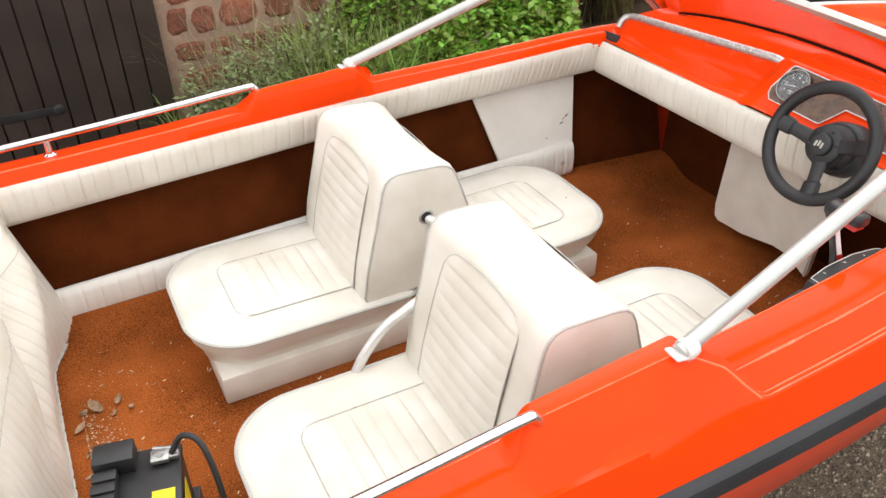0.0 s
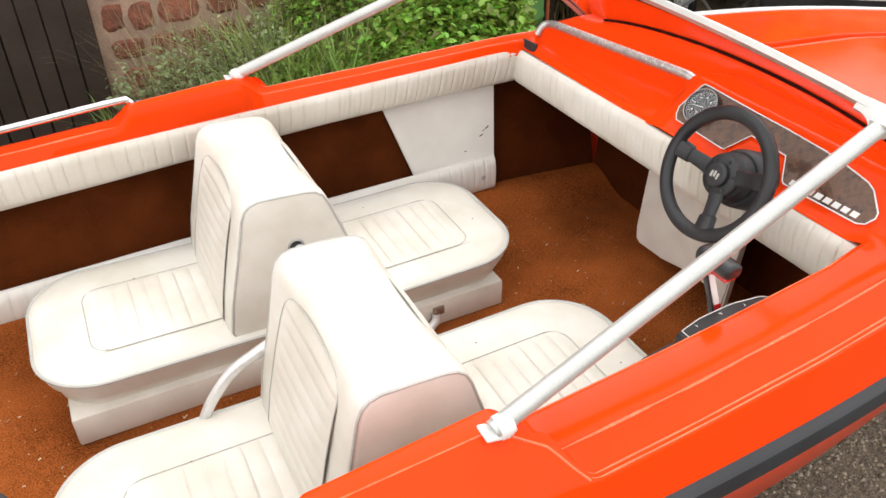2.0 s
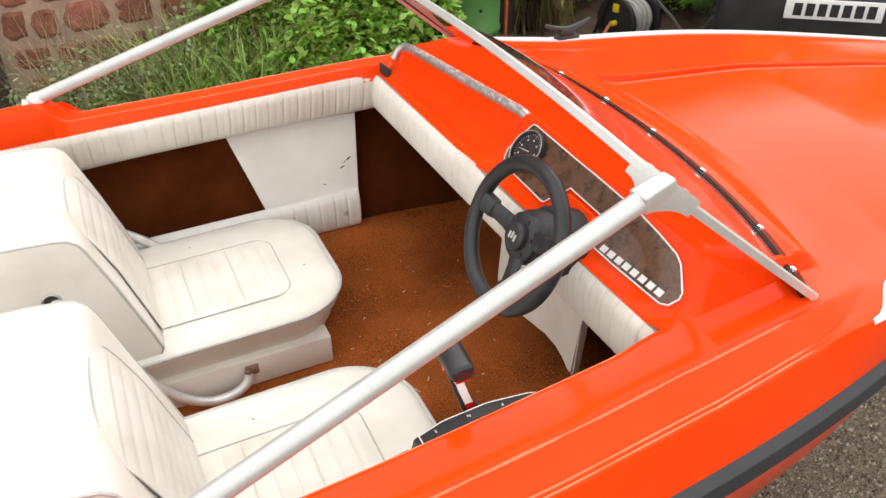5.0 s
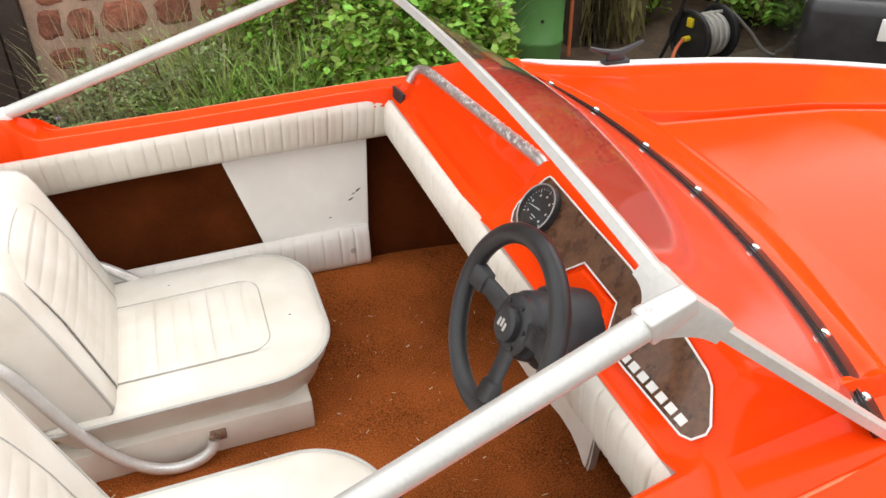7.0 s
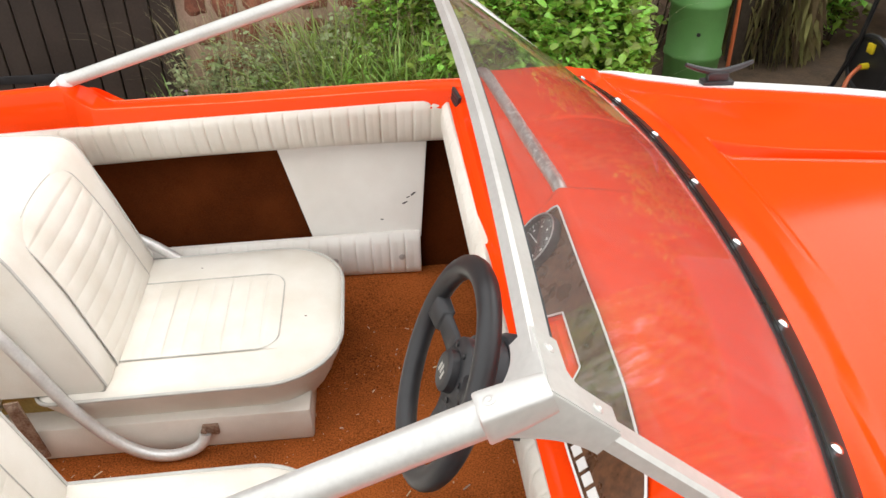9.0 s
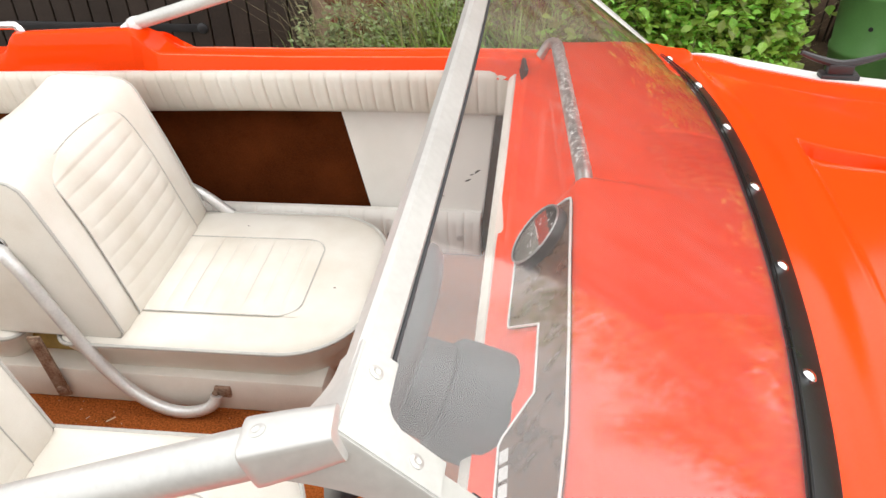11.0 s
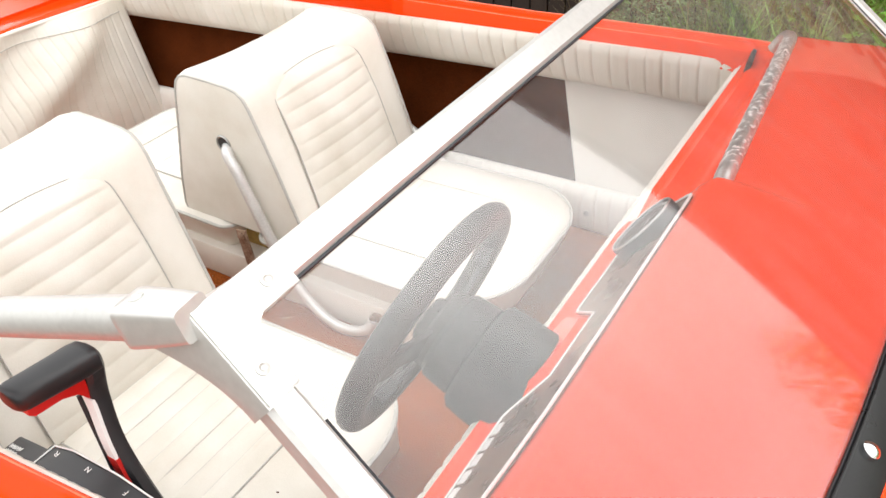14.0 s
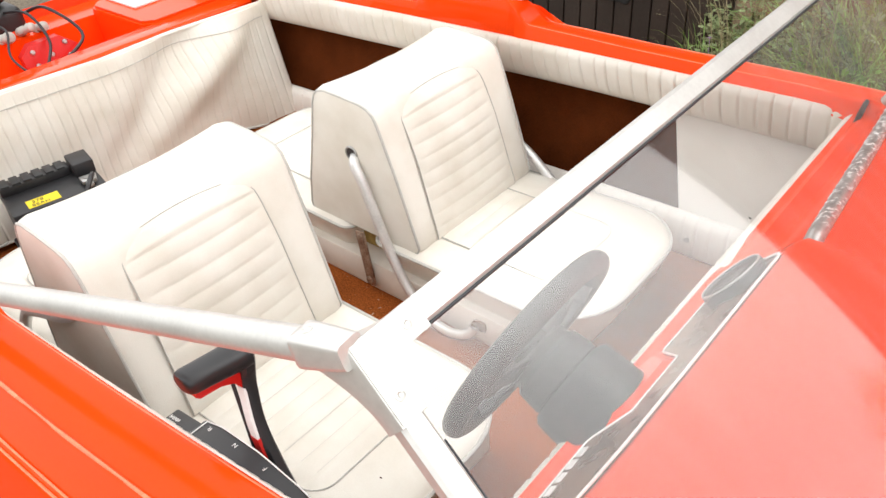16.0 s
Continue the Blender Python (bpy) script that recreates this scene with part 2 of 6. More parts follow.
def tube(bm, pts, r, n=10, closed=False, caps=True):
    """A round bar along points; r may be a list."""
    P = [Vector(p) for p in pts]
    k = len(P)
    rs = r if isinstance(r, (list, tuple)) else [r] * k
    secs = []
    ref = Vector((0, 0, 1))
    for i, p in enumerate(P):
        a, b = (P[i - 1], P[(i + 1) % k]) if closed else (P[max(i - 1, 0)], P[min(i + 1, k - 1)])
        d = (b - a).normalized()
        u = ref - d * ref.dot(d)
        if u.length < 0.2:
            ref = Vector((1, 0, 0)) if abs(d.x) < 0.8 else Vector((0, 1, 0))
            u = ref - d * ref.dot(d)
        u.normalize()
        ref = u
        v = d.cross(u)
        secs.append([p + (u * math.cos(t) + v * math.sin(t)) * rs[i] for t in [2 * math.pi * j / n for j in range(n)]])
    if closed:
        secs.append(secs[0])
        rings(bm, secs, caps=False)
        bmesh.ops.remove_doubles(bm, verts=bm.verts, dist=1e-6)
        return bm
    return rings(bm, secs, caps=caps)


def curve_pts(pts, steps=8, closed=False):
    """Points along a Catmull-Rom curve."""
    P = [Vector(p) for p in pts]
    k = len(P)
    out = []
    for i in range(k if closed else k - 1):
        if closed:
            a, b, c, d = P[i - 1], P[i], P[(i + 1) % k], P[(i + 2) % k]
        else:
            a, b, c, d = P[max(i - 1, 0)], P[i], P[i + 1], P[min(i + 2, k - 1)]
        for s in range(steps):
            t = s / steps
            out.append(0.5 * ((2 * b) + (c - a) * t + (2 * a - 5 * b + 4 * c - d) * t * t + (3 * b - a - 3 * c + d) * t ** 3))
    if not closed:
        out.append(P[-1])
    return out


def spin(bm, profile, centre, axis, n=24):
    """Turn a profile of (radius, along) round an axis."""
    c, ax = Vector(centre), Vector(axis).normalized()
    u = ax.orthogonal().normalized()
    v = ax.cross(u)
    secs = [[c + ax * h + (u * math.cos(t) + v * math.sin(t)) * r for t in [2 * math.pi * j / n for j in range(n)]] for r, h in profile]
    return rings(bm, secs)


def prism(bm, poly, to3d, h0, h1, bevel=0.0):
    """A flat shape given by (u, v) points, raised from h0 to h1; to3d(u, v, h) places it."""
    a = [bm.verts.new(to3d(u, v, h0)) for u, v in poly]
    b = [bm.verts.new(to3d(u, v, h1)) for u, v in poly]
    bm.faces.new(a)
    top = bm.faces.new(list(reversed(b)))
    k = len(poly)
    for i in range(k):
        bm.faces.new((a[i], b[i], b[(i + 1) % k], a[(i + 1) % k]))
    if bevel:
        bmesh.ops.bevel(bm, geom=list(top.edges), offset=bevel, segments=2, affect="EDGES")
    return bm


def grid(bm, nu, nv, place):
    vs = [[bm.verts.new(place(i / nu, j / nv)) for j in range(nv + 1)] for i in range(nu + 1)]
    for i in range(nu):
        for j in range(nv):
            bm.faces.new((vs[i][j], vs[i + 1][j], vs[i + 1][j + 1], vs[i][j + 1]))
    return vs


def step(a, b, x):
    t = max(0.0, min(1.0, (x - a) / (b - a)))
    return t * t * (3 - 2 * t)


def lerp(table, x):
    """Straight steps through a table of (x, value)."""
    if x <= table[0][0]:
        return table[0][1]
    for (a, p), (b, q) in zip(table, table[1:]):
        if x <= b:
            return p + (q - p) * (x - a) / (b - a)
    return table[-1][1]


# ---- the boat's lines ----
SOLE = 0.70
COCKPIT_AFT, COCKPIT_FWD = -1.06, 0.935
BOW, STERN = 3.15, -1.8


def half_beam(x):
    return 0.90 * (1 - (max(x, 0) / 3.22) ** 2.61) + 0.012 * min(x, 0)


def inner(x):
    """Half width of the cockpit opening at the gunwale's top edge."""
    return lerp([(-1.8, 0.735), (-1.0, 0.748), (-0.4, 0.748), (0.0, 0.738), (0.28, 0.724), (0.54, 0.71), (0.83, 0.692), (0.95, 0.672), (1.35, 0.64), (2.0, 0.50), (2.6, 0.25), (3.15, 0.01)], x)


def strake(x):
    return 1.138 + 0.05 * step(1.0, 2.6, x)


def section_fwd(x):
    """Two creases along the side, forward of the hump."""
    e, w = inner(x), half_beam(x)
    zt = lerp([(0.0, 1.27), (0.4, 1.279), (0.65, 1.29), (0.92, 1.303), (1.28, 1.307), (1.42, 1.285), (1.6, 1.268)], x) - 0.05 * step(1.9, 3.1, x)
    y1 = lerp([(-0.3, 0.82), (0.075, 0.816), (0.37, 0.806), (0.72, 0.787), (0.95, 0.768), (1.42, 0.72)], x)
    y2 = lerp([(-0.3, 0.872), (0.12, 0.871), (0.31, 0.866), (0.65, 0.853), (0.95, 0.832), (1.42, 0.77)], x)
    z1, z2 = zt - 0.018, zt - 0.051
    rows = [(e + 0.035, 1.19), (e - 0.012, zt - 0.045), (e - 0.003, zt - 0.007), (e + 0.003, zt - 0.0015), (e + 0.011, zt)]
    rows += [(y1 - 0.007, z1 + 0.001), (y1 - 0.003, z1 + 0.0042), (y1 + 0.001, z1 + 0.0042), (y1 + 0.006, z1 - 0.002)]
    rows += [(y2 - 0.013, z2 + 0.0045), (y2 - 0.0105, z2 + 0.0075), (y2 - 0.007, z2 + 0.0065), (y2 - 0.005, z2 + 0.004), (y2 - 0.002, z2 + 0.0055), (y2 + 0.001, z2 + 0.0035), (y2 + 0.004, z2 - 0.004)]
    rows += [(y2 + 0.012, z2 - 0.03), (w, strake(x))]
    k = step(1.2, 1.42, x)
    if k > 0:
        # forward of the screen the side turns into a flat flange
        b = min(0.066, 0.5 * (w - e))
        ys = [w - b - 0.03 * q for q in (1.0, 0.8, 0.6, 0.4)] + [w - b - 0.006, w - b - 0.004, w - b - 0.002, w - b, w - b + 0.002, w - 0.006, w - 0.003, w - 0.001]
        zs = [zt - 0.002, zt - 0.002, zt - 0.003, zt - 0.003, zt - 0.004, zt - 0.004, zt - 0.004, zt - 0.004, zt - 0.0045, zt - 0.012, zt - 0.016, zt - 0.03]
        for i in range(12):
            y, z = rows[5 + i]
            rows[5 + i] = (y + (ys[i] - y) * k, z + (zs[i] - z) * k)
    return rows


def section_hump(x):
    e, w = inner(x), half_beam(x)
    rows = [(e + 0.02, 1.15), (e - 0.012, 1.24), (e - 0.005, 1.32), (e + 0.0, 1.3265), (e + 0.008, 1.328)]
    line = [(0.772, 1.325), (0.777, 1.323), (0.781, 1.3195), (0.786, 1.3145)]
    for i in range(7):
        q = (i + 1) / 7
        line.append((0.786 + 0.084 * q, 1.3145 - 0.072 * q - 0.015 * q * q))
    rise = 0.06 * min(x, 0)
    return [(y, z + rise * (z > 1.23)) for y, z in rows + line] + [(0.884, 1.19), (w, strake(x))]


def section_aft(x):
    e, w = inner(x), half_beam(x)
    zt = lerp([(-1.8, 1.207), (-0.9, 1.231), (-0.58, 1.243), (-0.39, 1.253), (-0.2, 1.26)], x)
    rows = [(e + 0.02, 1.12), (e - 0.012, zt - 0.036), (e + 0.0, zt - 0.004), (e + 0.004, zt + 0.0015), (e + 0.01, zt + 0.0005)]
    line = [(0.775 + (0.862 - 0.775) * i / 10, zt - 0.001 - 0.02 * (i / 10) ** 2) for i in range(11)]
    return rows + line + [(0.872, zt - 0.035), (w, strake(x))]


def gun_points(x):
    """Cross-section of the gunwale, from the cockpit outwards: (y, z)."""
    f, h, a = section_fwd(x), section_hump(x), section_aft(x)
    if x >= 0.2:
        return f
    out = []
    for p, q, r in zip(f, h, a):
        start = lerp([(0.73, 0.05), (0.772, 0.036), (0.816, 0.078), (0.871, 0.118), (0.9, 0.122)], p[0])
        kf = step(start - 0.04, start + 0.036, x)
        m = [q[i] + (p[i] - q[i]) * kf for i in (0, 1)]
        ka = 1 - step(-0.35, -0.292, x + 0.2 * (p[0] - 0.76))
        out.append((m[0] + (r[0] - m[0]) * ka, m[1] + (r[1] - m[1]) * ka))
    return out


def gun_top(x):
    return gun_points(x)[4][1]


def groove_lines(x):
    lo = lerp([(1.436, 0.215), (1.46, 0.194), (1.584, 0.187), (1.77, 0.176), (2.4, 0.12), (3.15, 0.002)], x)
    up = lerp([(1.436, 0.294), (1.47, 0.268), (1.503, 0.255), (1.604, 0.231), (1.791, 0.214), (2.4, 0.155), (3.15, 0.006)], x)
    return lo, up


def foredeck(x, y):
    yi = inner(x) + 0.014
    zc = lerp([(1.2, 1.39), (1.345, 1.357), (1.45, 1.335), (1.9, 1.31), (2.95, 1.17)], x)
    z = zc - (zc - gun_top(x)) * min(1, abs(y) / max(yi, 0.01)) ** 2.0
    lo, up = groove_lines(x)
    v = (y - lo) / (up - lo)
    depth = 0.02 * step(1.438, 1.462, x) * (1 - step(2.3, 2.9, x))
    lip = 0.0022 * step(1.43, 1.44, x) * (1 - step(2.3, 2.9, x))
    z -= depth * step(0.0, 0.16, v) * (1 - step(0.84, 1.0, v))
    z += lip * (math.exp(-((y - lo + 0.003) / 0.003) ** 2) + math.exp(-((y - up - 0.003) / 0.003) ** 2))
    # faint moulded crease across the deck behind the grooves
    z += 0.0035 * math.exp(-((x - 1.44) / 0.004) ** 2) * (1 - step(0.285, 0.295, y)) * step(-0.2, -0.1, y)
    return z


def strip_line(y):
    """Edge of the passenger's recess, capped by a metal strip."""
    return 1.071 - 0.0655 * (y + 0.018), 1.389 - 0.055 * (y + 0.018)


def dash(x, y):
    xs, zs = strip_line(y)
    port = lerp([(0.956, 1.278), (0.966, 1.29), (0.995, 1.297), (xs - 0.022, 1.312 + 0.3 * (zs - 1.33)), (xs - 0.01, zs - 0.003), (xs, zs), (1.3, 1.36)], x)
    port -= 0.012 * step(0.04, 0.16, y) * (1 - step(0.5, 0.62, y)) * math.exp(-((x - 0.99) / 0.02) ** 2)
    star = lerp([(0.956, 1.288), (0.964, 1.294), (0.972, 1.3), (1.053, 1.402), (1.066, 1.409), (1.14, 1.399), (1.3, 1.361)], x)
    k = 1 - step(-0.03, 0.035, y)
    z = port + (star - port) * k
    edge = step(0.652, 0.7, y) + step(0.625, 0.69, -y)
    low = gun_top(x)
    return z + (low - z) * edge


def screen_foot(y):
    """Line on which the windscreen stands."""
    r = abs(y) / 0.72
    return 1.298 - 0.072 * r ** 2.33, 1.380 - 0.05 * r ** 2 - 0.02 * r ** 8


def deck_z(x, y):
    t = step(1.29, 1.345, x)
    z = dash(x, y) * (1 - t) + foredeck(x, y) * t if x < 1.345 else foredeck(x, y)
    if x < 1.44 and abs(y) < 0.7:
        fx, fz = screen_foot(y)
        near = step(fx - 0.12, fx - 0.005, x) * (1 - step(fx + 0.035, fx + 0.11, x)) * (1 - step(0.62, 0.66, abs(y)))
        z += (fz - 0.003 - 0.014 * step(fx - 0.003, fx + 0.012, x) - z) * near
    return z


boat = thing("speedboat", "bright orange fibreglass speedboat with cream vinyl cockpit trim", "boat")


def make_gunwale(side):
    bm = bmesh.new()
    xs = [STERN + 0.02 * i for i in range(70)] + [-0.4 + 0.004 * i for i in range(150)] + [0.2 + i * 0.756 / 60 for i in range(61)]
    rings(bm, [[(x, side * y, z) for y, z in gun_points(x)] for x in xs], closed=False, caps=False)
    return part("gunwale", bm, GEL, boat, "glossy orange moulded gunwale with a raised hump and two creases")


def make_foredeck():
    bm = bmesh.new()
    xs = [0.945, 0.951] + [0.956 + 0.0057 * i for i in range(84)] + [1.431 + 0.003 * i for i in range(14)] + [1.475 + 0.008 * i for i in range(20)] + [1.635 + i * (BOW - 0.01 - 1.635) / 70 for i in range(71)]
    secs = []
    for x in xs:
        gp = gun_points(x)[4:]
        yi = gp[0][0]
        lo, up = groove_lines(x)
        up = min(up, yi * 0.7)
        lo = min(lo, up * 0.9)
        wd = up - lo
        cuts = [0.0] + [(lo - 0.01) * j / 16 for j in range(1, 17)] + [lo - 0.006, lo - 0.003, lo] + [lo + wd * v for v in (0.05, 0.1, 0.16, 0.5, 0.84, 0.9, 0.95, 1.0)] + [up + 0.003, up + 0.006]
        end = cuts[-1] + 0.004
        cuts += [end + (yi - end) * j / 34 for j in range(34)]
        mid = [-c for c in reversed(cuts[1:])] + cuts
        row = [(x, -y, z) for y, z in reversed(gp)] + [(x, y, deck_z(x, y)) for y in mid] + [(x, y, z) for y, z in gp]
        secs.append(row)
    rings(bm, secs, closed=False, caps=False)
    return part("foredeck", bm, GEL, boat, "glossy orange foredeck and dash moulding with scooped grooves")


def make_hull():
    bm = bmesh.new()
    secs = []
    for i in range(61):
        x = STERN + (BOW - STERN) * i / 60
        w = half_beam(x)
        up = 0.32 * step(1.4, 2.95, x)
        zr = strake(x)
        half = [(w - 0.004, zr), (w - 0.012, zr - 0.062), (w - 0.03, zr - 0.1), (w * 0.94, 0.97 + 0.35 * up), (w * 0.9, 0.84 + 0.6 * up), (w * 0.855, 0.69 + up), (w * 0.66, 0.56 + up)]
        secs.append([(x, -y, z) for y, z in half] + [(x, 0, 0.42 + up * 1.3)] + [(x, y, z) for y, z in reversed(half)])
    rings(bm, secs, closed=False, caps=False)
    bm.verts.ensure_lookup_table()
    bm.faces.new([bm.verts[i] for i in range(15)])
    ob = part("hull", bm, HULL, boat, "orange hull side below the rubbing strake")


def make_rub_rail(side):
    bm = bmesh.new()
    secs = []
    for i in range(120):
        x = STERN + (BOW - 0.02 - STERN) * i / 119
        w = half_beam(x)
        z = strake(x)
        secs.append([(x, side * (w - 0.006), z + 0.002), (x, side * (w + 0.012), z), (x, side * (w + 0.02), z - 0.008), (x, side * (w + 0.016), z - 0.018),
                     (x, side * (w + 0.02), z - 0.026), (x, side * (w + 0.021), z - 0.05), (x, side * (w + 0.01), z - 0.06), (x, side * (w - 0.008), z - 0.06)])
    rings(bm, secs)
    return part("rubbing_strake", bm, RUBBER, boat, "black rubber rubbing strake")


def make_white_edge(side):
    bm = bmesh.new()
    secs = []
    for i in range(90):
        x = 1.33 + (BOW - 0.06 - 1.33) * i / 89
        gp = gun_points(x)
        (ya, za), (yb, zb), (yc, zc) = gp[12], gp[14], gp[15]
        k = 0.06 + 0.94 * step(1.33, 1.45, x)
        ya, za = yb + (ya - yb) * k, zb + (za - zb) * k
        secs.append([(x, side * y, z) for y, z in ((ya, za + 0.003), (yb + 0.001, zb + 0.003), (yc + 0.002, zc), (yc, zc - 0.002), (yb - 0.001, zb - 0.001), (ya, za - 0.001))])
    rings(bm, secs)
    return part("white_edge_band", bm, WHITE, boat, "white painted band along the deck edge")


for s in (1, -1):
    make_gunwale(s)
    make_rub_rail(s)
    make_white_edge(s)
make_foredeck()
make_hull()


def make_ridge_highlights(side):
    """Paler strips along the sharp mouldings, painting in their sky highlights."""
    def ridge(rows, x0, x1, r):
        bm = bmesh.new()
        n = 90
        pts = []
        for i in range(n + 1):
            x = x0 + (x1 - x0) * i / n
            gp = gun_points(x)
            y, z = [sum(gp[k][c] for k in rows) / len(rows) for c in (0, 1)]
            pts.append((x, side * y, z - r * 0.35))
        tube(bm, pts, [r * (0.8 + 0.35 * noise.noise(Vector((i * 0.13, rows[0], side)))) * min(1, 0.3 + i / 6, 0.3 + (n - i) / 6) for i in range(n + 1)], 6)
        part("ridge_highlight", bm, HIGHLIGHT, boat, "paler orange line painted as the highlight on a ridge")
    ridge((6, 7), 0.088, 1.2, 0.0034)
    ridge((10,), 0.13, 1.2, 0.0025)
    ridge((13,), 0.13, 1.2, 0.0025)
    ridge((6,), -0.285, 0.0, 0.002)
    ridge((3,), -1.7, -0.35, 0.003)
    ridge((3,), 0.06, 0.9, 0.0016)
    bm = bmesh.new()
    pts = []
    for i in range(31):
        x = -0.002 + 0.132 * i / 30
        y = lerp([(0.0, 0.778), (0.078, 0.818), (0.13, 0.868)], x)
        gp = gun_points(x)
        pts.append((x, side * y, lerp(gp, y) - 0.0005))
    tube(bm, pts, 0.0025, 6)
    part("ridge_highlight", bm, HIGHLIGHT, boat, "paler orange line painted as the highlight on a ridge")


for s in (1, -1):
    make_ridge_highlights(s)


def make_sole():
    bm = bmesh.new()
    grid(bm, 60, 48, lambda u, v: (-1.2 + 2.5 * u, (2 * v - 1) * min(0.715, half_beam(-1.2 + 2.5 * u) - 0.15), SOLE + 0.055 * step(0.5, 0.7, abs(-0.715 + 1.43 * v)) * (0.5 + 0.5 * u) + 0.003 * noise.noise(Vector((u * 9, v * 6, 0)))))
    part("cockpit_sole", bm, CARPET, boat, "rust-brown carpeted cockpit floor, worn and gritty")
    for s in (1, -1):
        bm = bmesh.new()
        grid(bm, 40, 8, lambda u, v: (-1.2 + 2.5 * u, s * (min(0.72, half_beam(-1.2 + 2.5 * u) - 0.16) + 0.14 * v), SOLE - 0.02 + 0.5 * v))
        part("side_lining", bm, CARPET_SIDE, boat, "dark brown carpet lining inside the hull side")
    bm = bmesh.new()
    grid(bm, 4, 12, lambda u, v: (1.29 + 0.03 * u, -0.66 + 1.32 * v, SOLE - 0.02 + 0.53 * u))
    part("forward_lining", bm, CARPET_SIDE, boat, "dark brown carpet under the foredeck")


make_sole()


def bolster(pts_top, pts_bot, out, n, pleat, thick, name, label, material=VINYL, sag=0.0):
    """Padded strip between an upper and a lower line, bulging towards out(i), with sewn pleats."""
    bm = bmesh.new()
    secs = []
    top, bot = [Vector(p) for p in pts_top], [Vector(p) for p in pts_bot]

    def along(line, u):
        f = u * (len(line) - 1)
        i = min(int(f), len(line) - 2)
        return line[i].lerp(line[i + 1], f - i)
    for i in range(n + 1):
        u = i / n
        a, b, o = along(top, u), along(bot, u), Vector(out(u))
        c = pleat * u + 0.22 * noise.noise(Vector((pleat * u * 0.6, 7.7, 0)))
        d = abs(c - round(c))
        deep = 0.5 + 0.5 * abs(noise.noise(Vector((round(c) * 3.1, 1.3, 0)))) * 2
        dip = thick * (1 - 0.28 * deep * math.exp(-(d / 0.075) ** 2) + 0.05 * math.sin(math.pi * min(1, d * 2))) + sag * noise.noise(Vector((u * 9, 3, 0)))
        sec = []
        for k in range(11):
            v = k / 10
            bul = math.sin(math.pi * min(1, max(0, v))) ** 0.35 if 0 < v < 1 else 0
            sec.append(a.lerp(b, v) + o * dip * bul)
        back = [b - o * 0.012, a - o * 0.012]
        secs.append(sec + back)
    rings(bm, secs)
    return part(name, bm, material, boat, label)


